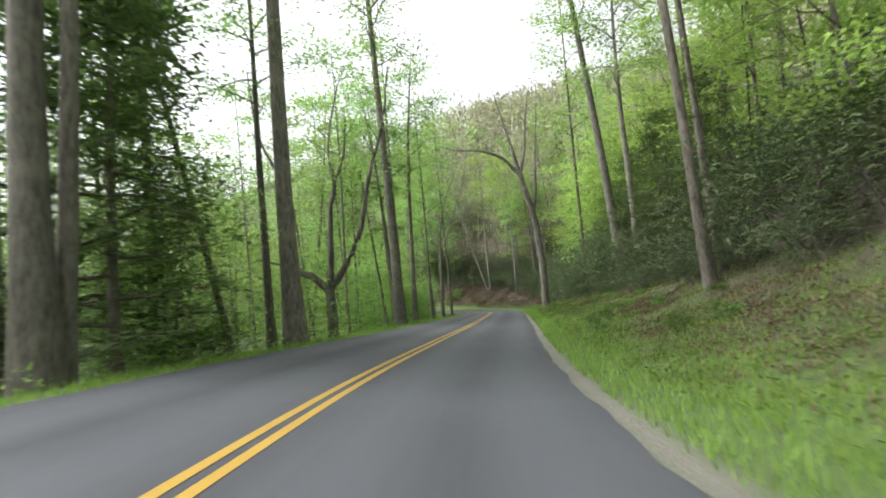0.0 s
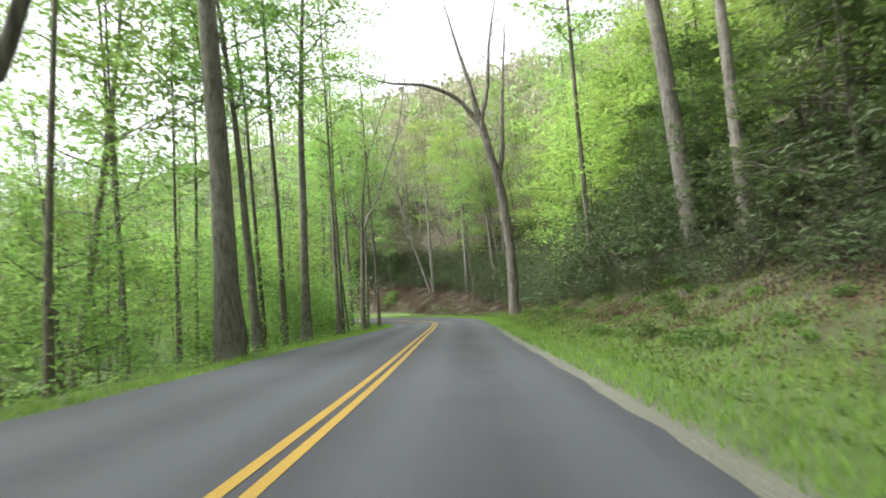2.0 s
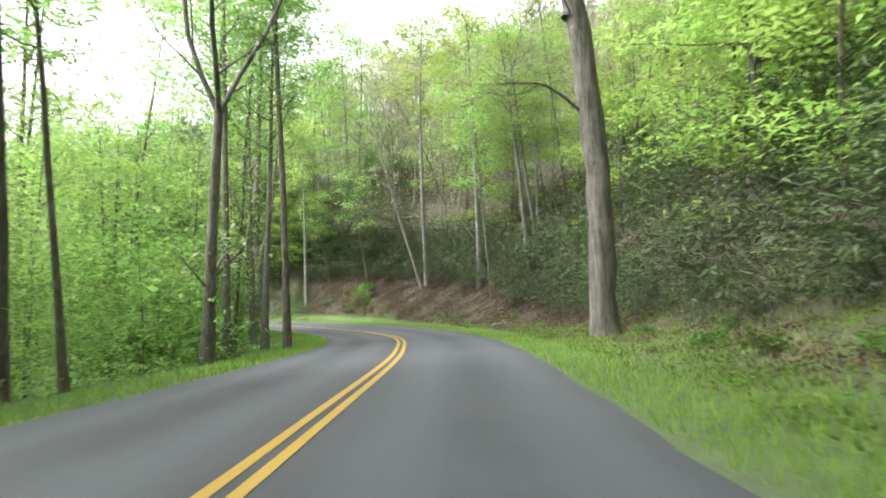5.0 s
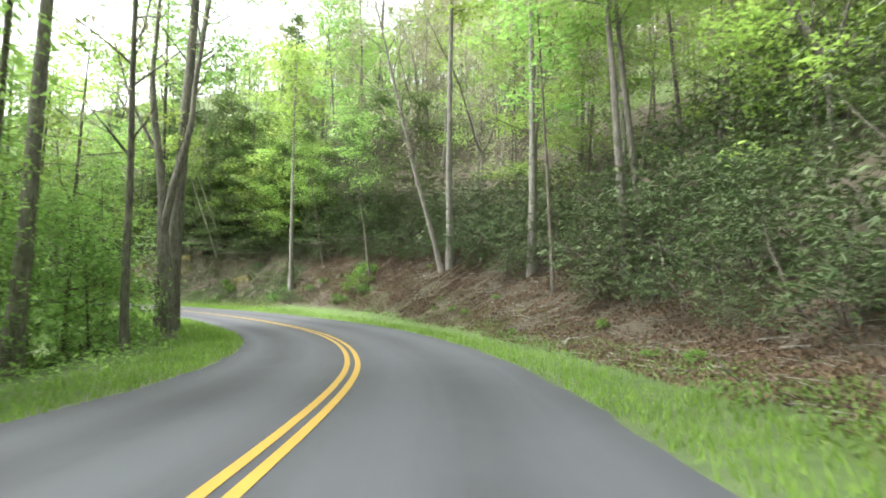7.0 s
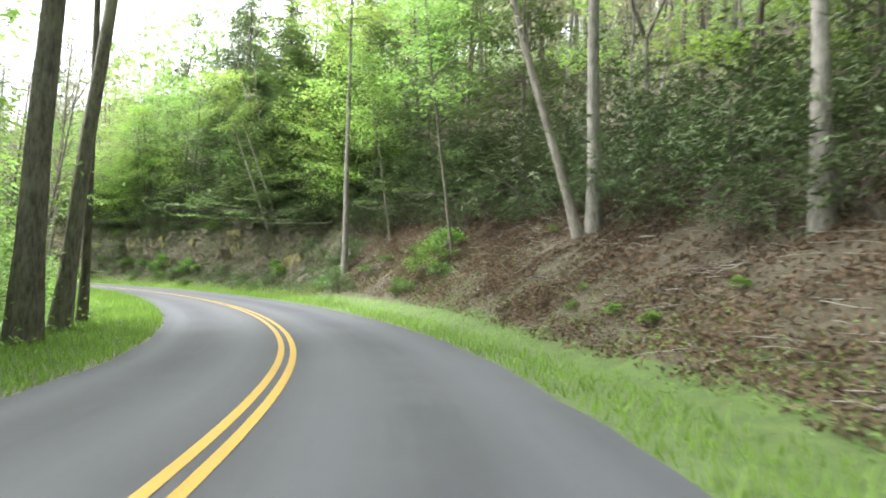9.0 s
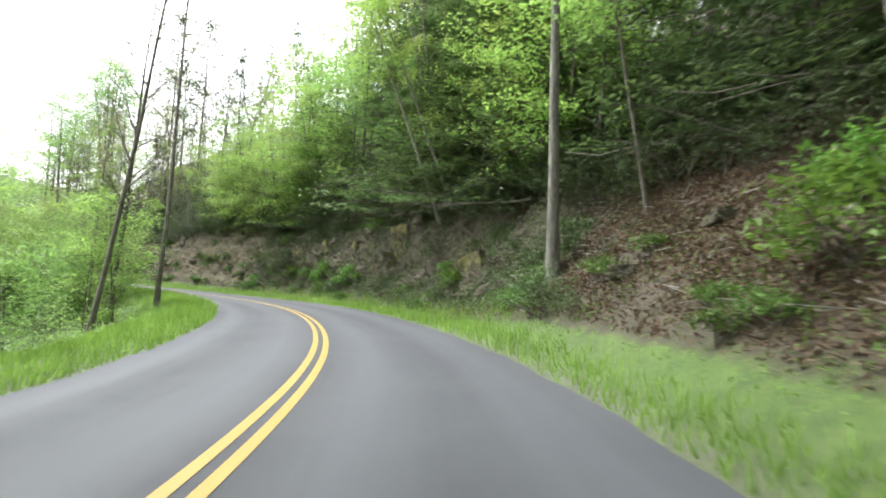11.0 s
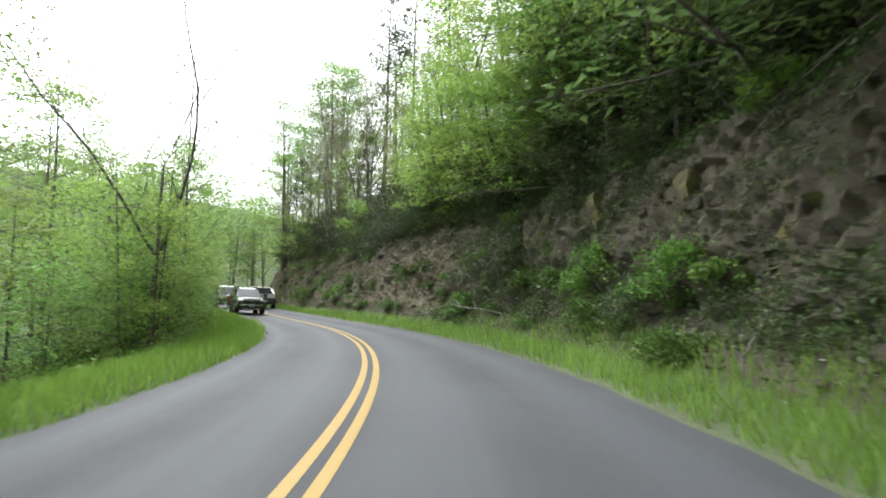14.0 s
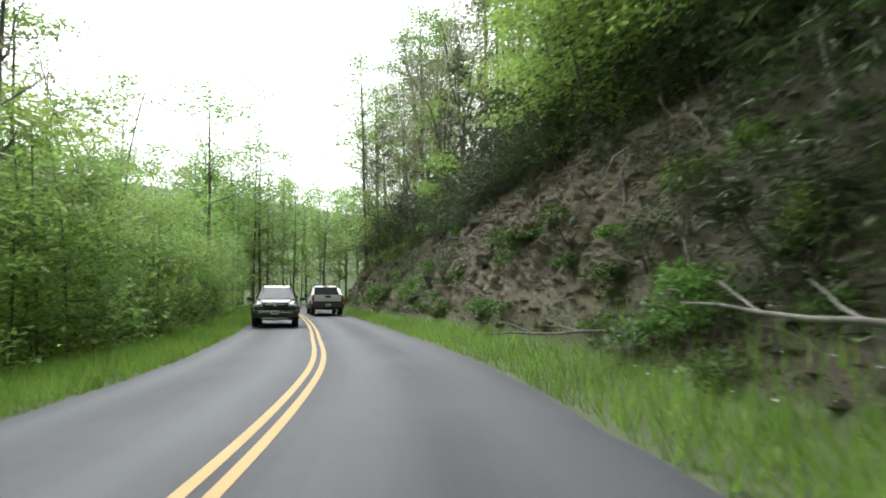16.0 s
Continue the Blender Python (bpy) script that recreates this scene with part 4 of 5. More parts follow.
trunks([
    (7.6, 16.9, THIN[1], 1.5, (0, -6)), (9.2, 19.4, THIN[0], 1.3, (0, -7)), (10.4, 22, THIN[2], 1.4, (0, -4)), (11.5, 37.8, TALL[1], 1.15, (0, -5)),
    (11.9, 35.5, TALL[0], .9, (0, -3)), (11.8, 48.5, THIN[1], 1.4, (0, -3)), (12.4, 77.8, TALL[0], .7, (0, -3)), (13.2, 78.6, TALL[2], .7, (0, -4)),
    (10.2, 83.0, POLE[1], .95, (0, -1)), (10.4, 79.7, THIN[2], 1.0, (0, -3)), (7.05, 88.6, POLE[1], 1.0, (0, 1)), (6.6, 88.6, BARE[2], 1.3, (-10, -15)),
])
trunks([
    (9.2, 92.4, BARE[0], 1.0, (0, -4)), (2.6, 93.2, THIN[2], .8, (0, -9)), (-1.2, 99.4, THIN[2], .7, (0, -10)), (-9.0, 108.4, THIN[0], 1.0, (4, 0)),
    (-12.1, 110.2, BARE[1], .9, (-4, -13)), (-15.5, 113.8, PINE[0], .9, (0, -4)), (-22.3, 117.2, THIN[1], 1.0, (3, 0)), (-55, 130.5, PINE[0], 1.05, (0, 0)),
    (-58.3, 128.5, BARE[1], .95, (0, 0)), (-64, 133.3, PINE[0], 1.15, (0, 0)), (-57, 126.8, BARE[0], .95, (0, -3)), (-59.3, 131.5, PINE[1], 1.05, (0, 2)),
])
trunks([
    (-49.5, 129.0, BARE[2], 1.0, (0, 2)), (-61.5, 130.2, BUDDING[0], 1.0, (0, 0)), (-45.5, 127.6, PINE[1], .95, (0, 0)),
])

# leafy crowns inside the bend
for s, d, k in ((104.5, 11.5, .85), (110.5, 10.5, .8), (108, 14, .9)):
    put(GREEN[0], s, d, None, k, group="woods below the road")
for s, d, k in ((101, 12.5, .85), (109.5, 8.4, .9), (112.5, 9.8, .9)):
    put(LIME[1], s, d, None, k, group="woods below the road")
# dark hemlocks at the start on the left
for x, y, k in ((-9.0, 18.6, 0), (-10.6, 21.5, 1), (-8.0, 12.0, 0), (-7.4, 13.4, 1), (-9.4, 12.6, 1), (-9.8, 17.5, 1)):
    stand(x, y, HEMLOCK[k], 1.0)


def scatter(count, s_range, d_of, pools, group, scale=(.75, 1.15), tilt=2.0, skip=None):
    grown = 0
    while grown < count:
        s, d = rng.uniform(*s_range), d_of()
        if abs(d) > 32 or skip and skip(s, d):
            continue
        pool = pools(s, d)
        put(pool[rng.integers(len(pool))], s, d, None, rng.uniform(*scale), (rng.normal(0, tilt), rng.normal(0, tilt)), group)
        grown += 1


river = lambda s, d: 118 < s < 156 and 8.5 < d < 24
# woods on the left
scatter(60, (38, 118), lambda: 6.5 + rng.gamma(1.5, 2.2), lambda s, d: SAPLING + SHRUB[:1] + SAPLING, "undergrowth below the road", skip=river)
scatter(52, (30, 150), lambda: 11 + rng.gamma(1.6, 7), lambda s, d: LIME + GREEN + THIN + SAPLING[:1], "woods below the road", skip=river)
scatter(46, (120, 215), lambda: 6.3 + rng.gamma(1.2, 2.0), lambda s, d: SAPLING + LIME[2:] + SHRUB, "roadside thicket", (.6, 1.0), skip=river)
scatter(24, (150, 235), lambda: 10 + rng.gamma(1.5, 6), lambda s, d: LIME + GREEN + THIN, "woods below the road", skip=river)
# the wooded slope on the right
scatter(3, (34, 44), lambda: -(11.8 + rng.gamma(1.3, 1.6)), lambda s, d: LIME, "bright trees at the wood's edge", (.7, 1.0), 3)
scatter(11, (68, 87), lambda: -(10.0 + rng.gamma(1.3, 1.6)), lambda s, d: LIME, "bright trees at the wood's edge", (.8, 1.2), 3)
scatter(8, (44, 68), lambda: -(13.0 + rng.gamma(1.3, 1.8)), lambda s, d: LIME, "bright trees at the wood's edge", (.9, 1.2), 3)
scatter(36, (26, 100), lambda: -(12 + rng.gamma(1.5, 7)), lambda s, d: TALL + THIN + LIME + GREEN, "trees on the slope")
scatter(52, (84, 132), lambda: -(12.5 + rng.gamma(1.5, 7)), lambda s, d: BUDDING + BUDDING + BARE[:2] + LIME[:2] + THIN[:2], "trees on the slope")
scatter(28, (86, 113), lambda: -(11.5 + rng.gamma(1.5, 3.5)), lambda s, d: LIME + BUDDING[:1] + THIN[2:], "young trees above the thicket", (.65, .95), 4)
scatter(16, (160, 204), lambda: -(9.5 + rng.gamma(1.5, 3)), lambda s, d: LIME[2:] + SHRUB[2:] + BUDDING[:1] + SAPLING[1:2], "young growth over the cut bank", (.6, .9), 4)
scatter(34, (126, 210), lambda: -(9.5 + rng.gamma(1.4, 6)), lambda s, d: GREEN + LIME[:2] + THIN[:1] if s < 168 else BARE + BUDDING[:1] + LIME[2:] + PINE[1:], "trees over the cut bank")
scatter(22, (124, 172), lambda: -(7.8 + rng.gamma(1.2, .9)), lambda s, d: LIME + GREEN[:1] if s > 150 else HEMLOCK[1:] + LIME[:1], "trees over the cut bank", (.5, .85), 6)


OVERHANG = [make_tree("spreading_hemlock", t, r, .04, w, 44, 5600, .17, BARK_DARK, LEAF_HEMLOCK, .02, .8, -.02, shape="cone", droop=.035, cluster=.42, top=.97,
                      label="spreading dark hemlock hanging over the cut bank") for t, r, w in ((12, .16, 4.8), (10, .13, 4.2))]
for s, d, k in ((149.5, -7.3, .7), (152, -7.4, .7), (129, -7.9, .75), (133, -7.5, .8), (135.3, -7.3, .75), (137.4, -7.2, .75), (139.6, -7.3, .7), (117, -10.2, .8), (120, -9.6, .9), (123.5, -9.8, .85), (127, -9.4, .9), (131, -8.8, .85)):
    put(OVERHANG[0], s, d, None, k, group="dark trees over the cut bank")
for i in range(7):
    put(OVERHANG[i % 2], 133 + i * 1.95 + rng.uniform(-.5, .5), -(7.9 + (i % 3) * .7 + rng.uniform(0, .5)), None, rng.uniform(.95, 1.2), (rng.uniform(-5, 5), rng.uniform(-5, 5)), "dark trees over the cut bank")
for i in range(8):
    put((GREEN[0], LIME[1])[i % 2], 145.5 + i * 1.2 + rng.uniform(-.4, .4), -(7.6 + rng.uniform(0, 1.2)), None, rng.uniform(.65, .85), (rng.uniform(-5, 5), rng.uniform(-5, 5)), "trees over the cut bank")
for i in range(6):
    put(HEMLOCK[i % 2], 134 + i * 2.7 + rng.uniform(-.5, .5), -(10.5 + rng.uniform(0, 2.5)), None, rng.uniform(.8, 1.0), (rng.uniform(-4, 4), rng.uniform(-4, 4)), "dark trees over the cut bank")
scatter(8, (140, 158), lambda: -(9.5 + rng.gamma(1.4, 1.6)), lambda s, d: HEMLOCK[1:] + PINE, "trees over the cut bank", (.7, 1.0), 4)
for i in range(9):
    s = 152 + i * 1.5 + rng.uniform(-.4, .4)
    h = radians(heading(s))
    put((LIME[1], LIME[0], LIME[2])[i % 3], s, -(6.8 + rng.uniform(0, .8)), None, rng.uniform(.55, .75), (math.sin(h) * 12, -math.cos(h) * 12), "trees over the cut bank")
for i in range(7):
    put((BARE[0], SAPLING[1], BARE[2])[i % 3], 161 + i * 2.2 + rng.uniform(-.6, .6), -(7.4 + rng.uniform(0, 1.2)), None, rng.uniform(.6, .8), (rng.uniform(-4, 4), rng.uniform(-4, 4)), "trees over the cut bank")
for i in range(9):
    put(LIME[i % 3], 126 + i * 1.35, -(7.5 + rng.uniform(0, 1.2)), None, rng.uniform(.55, .85), (rng.uniform(-5, 5), rng.uniform(-5, 5)), "trees over the cut bank")
for s, d, k in ((52, -11.5, .8), (57, -10.6, .75), (59.5, -11.4, .85), (62.5, -10.4, .7), (66, -11, .8), (64.5, -9.8, .6), (69, -10, .7), (72, -10.2, .65)):
    put(OVERHANG[1], s, d, None, k, group="dark trees at the wood's edge")
for i in range(14):
    put((SHRUB[2], BARE[0], LIME[2], BARE[2], PINE[1], SHRUB[0], BUDDING[0])[i % 7], 175 + i * 2.1, -(6.2 + rng.uniform(0, 1.8)), None, rng.uniform(.55, .8), (rng.normal(0, 3), rng.normal(0, 3)), "trees over the cut bank")
for i in range(26):
    put((LIME[1], GREEN[0], TALL[2], LIME[0])[i % 4], rng.uniform(203, 236), (1 if i % 2 else -1) * rng.uniform(4.6, 13), None, rng.uniform(.95, 1.25), group="woods at the far bend")
stand(-11.72, 109.05, POLE[0], .62, (17, -15))
stand(-11.3, 109.3, POLE[1], .5, (14, -19))
put(POLE[0], 123.4, -5.45, None, 1.0, (0, 0))
scatter(34, (203, 240), lambda: rng.choice([-1, 1]) * (4.8 + rng.gamma(1.5, 4)), lambda s, d: THIN + GREEN + TALL[:1], "woods at the far bend", (.8, 1.1))


def edge_of_thicket(s):
    return np.interp(s, [30, 44, 60, 80, 92, 100, 112, 120, 130, 142, 215], [10.5, 9.6, 9.0, 8.0, 8.2, 8.9, 8.8, 8.2, 8.4, 7.8, 7.2])


for i in range(150):
    s = 36 + (i // 2) * 2.35 + rng.uniform(-.8, .8)
    d = -(edge_of_thicket(s) + (i % 2) * 2.3 + rng.uniform(-.2, .7))
    put(RHODO[rng.integers(3)], s, d, None, rng.uniform(.75, 1.1), group="rhododendron thicket")
for i in range(24):
    s = 95 + i * 1.35 + rng.uniform(-.5, .5)
    put(RHODO[(0, 2, 1)[i % 3]], s, -(edge_of_thicket(s) + 1.2 + rng.uniform(-.2, .5)), None, rng.uniform(.75, 1.0), group="rhododendron thicket")
for i in range(14):
    s = 85 + i * 1.3 + rng.uniform(-.5, .5)
    put(RHODO[2], s, -(12.5 + (i * 3 % 5) * .9 + rng.uniform(-.3, .3)), None, rng.uniform(.85, 1.1), group="rhododendron thicket")
for i in range(66):
    s = 38 + i * 1.4 + rng.uniform(-.5, .5)
    put(RHODO[i % 2], s, -(edge_of_thicket(s) - rng.uniform(.1, .7)), None, rng.uniform(.38, .62), group="rhododendron thicket")
# greenery on the banks
IVY = [make_bush("creeping_plant", w, t, n, .05, LEAF_IVY, BARK_DARK, "dark green creeping plants growing on the cut bank", "plant", 1.7, .4, .6) for w, t, n in ((2.2, .9, 900), (1.6, 1.3, 800))]
FERN = [make_bush("fern_clump", w, t, n, .06, LEAF_FERN, BARK_DARK, "clump of dark green ferns and weeds on the bank", "fern", 2.2, .45, .5) for w, t, n in ((1.3, .6, 520), (.9, .45, 380))]
for i in range(110):
    s = rng.uniform(112, 205) if i % 3 else rng.uniform(140, 176)
    if 123 < s < 158 and i % 2:
        continue
    a = rng.uniform(4.5, 6.0) if s < 122 else rng.uniform(4.2, 5.6)
    put(FERN[i % 2], s, -a, None, rng.uniform(.5, 1.1), group="ferns and weeds on the bank")
for i in range(50):
    put(FERN[i % 2], rng.uniform(36, 88), -rng.uniform(4.8, 9), None, rng.uniform(.35, .8), group="ferns and weeds on the bank")
for s, d, k, f in ((115.5, -5.6, 0, .8), (116.2, -6.4, 1, .9), (131, -5.6, 0, .7), (134, -6.2, 0, .9), (139, -5.4, 1, .9), (152, -5.3, 0, .8), (157, -5.6, 1, .8), (160, -6.2, 0, .9), (176, -4.9, 0, .8), (180, -5.0, 1, .7), (186.5, -4.7, 0, .9)):
    put(IVY[k] if 128 < s < 162 else SHRUB[k], s, d, None, f)
for i in range(70):
    s = rng.uniform(120, 200)
    if 156.5 < s < 173 and i % 4:
        continue
    put(IVY[i % 2] if i % 5 or s < 140 else SHRUB[1], s, -rng.uniform(4.5, 6.8), None, rng.uniform(.35, .8), group="ferns and low plants on the cut bank")
for i in range(30):
    s = rng.uniform(46, 120)
    put(SHRUB[1], s, -rng.uniform(5.2, 8), None, rng.uniform(.15, .3), group="weeds on the bank")


for i in range(44):
    s = 126 + i * 1.6 + rng.uniform(-.5, .5)
    put(RHODO[rng.integers(2)], s, -(7.3 + rng.uniform(0, 1.4)), None, rng.uniform(.5, .8), (rng.uniform(-12, 12), rng.uniform(-12, 12)), "thicket overhanging the cut bank")
for i in range(90):
    s = 125 + i * .37 + rng.uniform(-.3, .3)
    put((IVY[0], FERN[1], IVY[1], FERN[0])[i % 4], s, -rng.uniform(5.6, 7.2), None, rng.uniform(.22, .45), (rng.uniform(-25, 25), rng.uniform(-25, 25)), "small plants on the rock face")
# dark shrubs hanging over the edge of the bank
for i in range(22):
    s = 155 + i * 1.05 + rng.uniform(-.4, .4)
    put(RHODO[i % 2], s, -(6.5 + rng.uniform(0, .8)), None, rng.uniform(.5, .75), (rng.uniform(-10, 10), rng.uniform(-10, 10)), "thicket overhanging the cut bank")
for i in range(16):
    s = 125.5 + i * .85 + rng.uniform(-.3, .3)
    put(RHODO[(1, 0)[i % 2]], s, -(7.2 + rng.uniform(0, .9)), None, rng.uniform(.55, .8), (rng.uniform(-10, 10), rng.uniform(-10, 10)), "thicket overhanging the cut bank")
for i in range(7):
    put((RHODO[1], IVY[1], IVY[0])[i % 3], 149.5 + i * 1.05, -rng.uniform(5.3, 6.8), None, rng.uniform(.4, .65), (rng.uniform(-15, 15), rng.uniform(-15, 15)), "dark plants on the cut bank")
for i in range(9):
    put(RHODO[(0, 1)[i % 2]], 151.5 + i * 1.0, -(7.0 + rng.uniform(0, 1.3)), None, rng.uniform(.6, .85), (rng.uniform(-8, 8), rng.uniform(-8, 8)), "thicket overhanging the cut bank")
# leafy plants at the foot of the rock
for i in range(26):
    s = 141.5 + i * .68 + rng.uniform(-.4, .4)
    put((IVY[1], SHRUB[1], FERN[0], SHRUB[0])[i % 4], s, -rng.uniform(5.1, 5.9), None, rng.uniform(.4, .8), group="leafy plants at the foot of the rock")
for s, d, k in ((152.3, -5.2, .75), (153.4, -5.6, .9), (154.6, -5.3, .7), (149.2, -6.3, .7), (146.6, -6.4, .6), (143.6, -6.9, .55)):
    put(RHODO[1], s, d, None, k, group="dark plants on the cut bank")
for s, d, k in ((131.8, -5.7, .8), (132.6, -6.0, .7), (142.2, -6.5, .6), (151.2, -5.4, .7), (147.9, -5.4, .7), (155.8, -4.8, .6)):
    put(SHRUB[k > .65], s, d, None, k, group="leafy plants at the foot of the rock")


for i in range(30):
    put((LIME[2], SAPLING[1], SAPLING[0])[i % 3], 151 + i * 1.65 + rng.uniform(-.5, .5), rng.uniform(5.2, 6.6), None, rng.uniform(.4, .6) if i % 3 == 0 else rng.uniform(.7, 1), group="roadside thicket")
for i in range(34):
    put((SHRUB[0], SAPLING[2], SHRUB[2])[i % 3], 150 + i * 1.6 + rng.uniform(-.6, .6), rng.uniform(5.4, 9), None, rng.uniform(.6, 1.1), group="roadside thicket")


def far_woods(name, count, region, leaf, bark, tall, label):
    """Woods too far off to tell the trees apart."""
    V, F, W, G, base, wb = [], [], [], [], 0, 0
    grown = 0
    while grown < count:
        x, y = rng.uniform(-330, 190), rng.uniform(-70, 330)
        s, d, _, _ = along([x], [y])
        if not region(float(s[0]), float(d[0]), x, y):
            continue
        z = float(height([x], [y])[0])
        h = rng.uniform(*tall)
        n = 46
        p = rng.normal(0, 1, (n, 3))
        p /= np.linalg.norm(p, axis=1)[:, None]
        p *= rng.uniform(.35, 1.05, (n, 1))
        c = p * [h * .2, h * .2, h * .36] + [x, y, z + h * .6]
        v, f = leaves(c, h * .062, .3, 1.3, three=True)
        V.append(v)
        F.append(f + base)
        base += len(v)
        v, f = tube([(x, y, z - .5), (x + rng.normal(0, .3), y, z + h * .5), (x + rng.normal(0, .5), y, z + h * .95)], (.16, .1, .02), 3)
        W.append(v)
        G.append(f + wb)
        wb += len(v)
        grown += 1
    ob = fast_mesh(name, np.concatenate(V), np.concatenate(F), leaf)
    tagged(ob, label, "woods", kind="stuff")
    ob2 = fast_mesh("trunk", np.concatenate(W), np.concatenate(G), bark, ob)
    ob2["kind"] = "stuff"


far_woods("far_woods", 1500, lambda s, d, x, y: (-150 < d < -24) or (45 < d < 230), LEAF_FAR, BARK_GREY, (11, 18), "green spring woods covering the far hillsides")
far_woods("far_budding_woods", 950, lambda s, d, x, y: -150 < d < -24 and 80 < s < 150, LEAF_PALE, BARK_PALE, (11, 18), "greyish budding woods on the hillside")

far_woods("woods_beyond_the_stream", 420, lambda s, d, x, y: 25 < d < 75 and 0 < s < 240, LEAF_FAR, BARK_GREY, (10, 15), "spring woods on the low ground beyond the stream")

# ---- vehicles ----
def part(name, bm, mat, parent, label="", smooth=True):
    me = bpy.data.meshes.new(name)
    bmesh.ops.recalc_face_normals(bm, faces=bm.faces)
    bm.to_mesh(me)
    bm.free()
    if smooth:
        me.polygons.foreach_set("use_smooth", [True] * len(me.polygons))
        me.set_sharp_from_angle(angle=radians(38))
    me.materials.append(mat)
    ob = new(name, me)
    ob.parent = parent
    if label:
        ob["label"] = label
    return ob


def box(size, at, bevel=.02, tilt=None, taper=None):
    """A block with rounded edges; taper: the top's scale in x and y."""
    bm = bmesh.new()
    bmesh.ops.create_cube(bm, size=1)
    for v in bm.verts:
        k = taper if taper and v.co.z > 0 else (1, 1)
        v.co = Vector((v.co.x * size[0] * k[0], v.co.y * size[1] * k[1], v.co.z * size[2]))
    if bevel:
        bmesh.ops.bevel(bm, geom=bm.edges[:], offset=bevel, segments=2, profile=.6, affect="EDGES")
    m = Matrix.Translation(at) @ (tilt or Matrix.Identity(4))
    bmesh.ops.transform(bm, matrix=m, verts=bm.verts)
    return bm


def loft(rows, soft=.06):
    """A closed shell through rows of (y, half width low, half width high, z low, z high), rounded in section."""
    bm = bmesh.new()
    rings = []
    for y, wl, wh, z0, z1 in rows:
        ring = []
        c = min(soft, (z1 - z0) * .4)
        pts = [(wl - c, z0), (wl, z0 + c), ((wl + wh) / 2 + .015, (z0 + z1) / 2), (wh, z1 - c), (wh - c, z1)]
        pts = pts + [(-x, z) for x, z in reversed(pts)]
        rings.append([bm.verts.new((x, y, z)) for x, z in pts])
    n = len(rings[0])
    for a, b in zip(rings, rings[1:]):
        for i in range(n):
            bm.faces.new((a[i], a[(i + 1) % n], b[(i + 1) % n], b[i]))
    bm.faces.new(rings[0])
    bm.faces.new(list(reversed(rings[-1])))
    return bm


def panel(corners, thick=.012, bevel=0.0):
    """A flat or bent pane with thickness, from four or more corners."""
    bm = bmesh.new()
    f = bm.faces.new([bm.verts.new(c) for c in corners])
    bm.normal_update()
    r = bmesh.ops.extrude_face_region(bm, geom=[f])
    off = f.normal * thick
    for v in [g for g in r["geom"] if isinstance(g, bmesh.types.BMVert)]:
        v.co += off
    return bm


def disc(radius, width, seg=28, inner=0.0):
    """A wheel-like ring about the x axis."""
    bm = bmesh.new()
    prof = [(inner, -width / 2), (radius * .93, -width / 2), (radius, -width * .36), (radius, width * .36), (radius * .93, width / 2), (inner, width / 2)]
    rings = []
    for i in range(seg):
        a = 2 * math.pi * i / seg
        rings.append([bm.verts.new((x, r * math.cos(a), r * math.sin(a))) for r, x in prof])
    for i in range(seg):
        a, b = rings[i], rings[(i + 1) % seg]
        for j in range(len(prof) - 1):
            bm.faces.new((a[j], a[j + 1], b[j + 1], b[j]))
        if inner:
            bm.faces.new((a[-1], a[0], b[0], b[-1]))
    return bm


def paint(name, color, rough=.28, metal=.0, coat=.6):
    m, nt, b = material(name, rough, metal)
    b.inputs["Coat Weight"].default_value = coat
    b.inputs["Coat Roughness"].default_value = .08
    dust = ramp(nt, noise_at(nt, 3, 5, .7), (.45, (0, 0, 0)), (.75, (.25, .25, .25)))
    nt.links.new(mix(nt, dust, color, tuple(c * .6 + .06 for c in color)), b.inputs["Base Color"])
    return m


WHITE, BLACKCAR, GREENCAR = paint("white_car_paint", (.8, .8, .78)), paint("black_car_paint", (.018, .02, .022)), paint("dark_green_car_paint", (.025, .034, .032))
CLAD = simple("grey_plastic_cladding", (.055, .057, .06), .55)
RUBBER = simple("tyre_rubber", (.022, .022, .023), .85, grain=.3)
ALLOY = simple("alloy_rim", (.5, .5, .52), .3, .9, .1)
CHROME = simple("chrome", (.75, .75, .77), .14, 1.0, .05)
GLASS = paint("tinted_car_glass", (.008, .009, .01), .12, 0, .1)
SCREEN = paint("windscreen_glass", (.05, .06, .065), .12, 0, .0)
REDLAMP = paint("red_tail_lamp", (.45, .012, .012), .15)
CLEARLAMP = paint("clear_headlamp", (.62, .63, .64), .1)
PLATE = simple("plate", (.62, .63, .62), .5)
INKBAR = simple("plate_bar", (.05, .07, .16), .6)
DARKTRIM = simple("black_trim", (.02, .02, .021), .6)


def add_wheels(car, ys, x, r, width=.26):
    for y in ys:
        for sx in (-1, 1):
            w = new("wheel")
            w.parent = car
            w.location = (sx * x, y, r)
            part("tyre", disc(r, width, 30, r * .6), RUBBER, w)
            rim = disc(r * .62, width * .8, 24, .05)
            rr = part("rim", rim, ALLOY, w)
            for k in range(5):
                sp = box((.03, .07, r * .5), (sx * width * .42, 0, r * .32), .01)
                bmesh.ops.rotate(sp, verts=sp.verts, cent=(0, 0, 0), matrix=Matrix.Rotation(k * 2 * math.pi / 5, 3, "X"))
                part("spoke", sp, ALLOY, rr)


def number_plate(car, y, z, facing):
    pl = part("number_plate", box((.31, .012, .155), (0, y, z), .004), PLATE, car)
    for k in range(6):
        part("bar", box((.026, .006, .075), (-.1 + k * .04, y + facing * .007, z - .005), 0), INKBAR, pl)


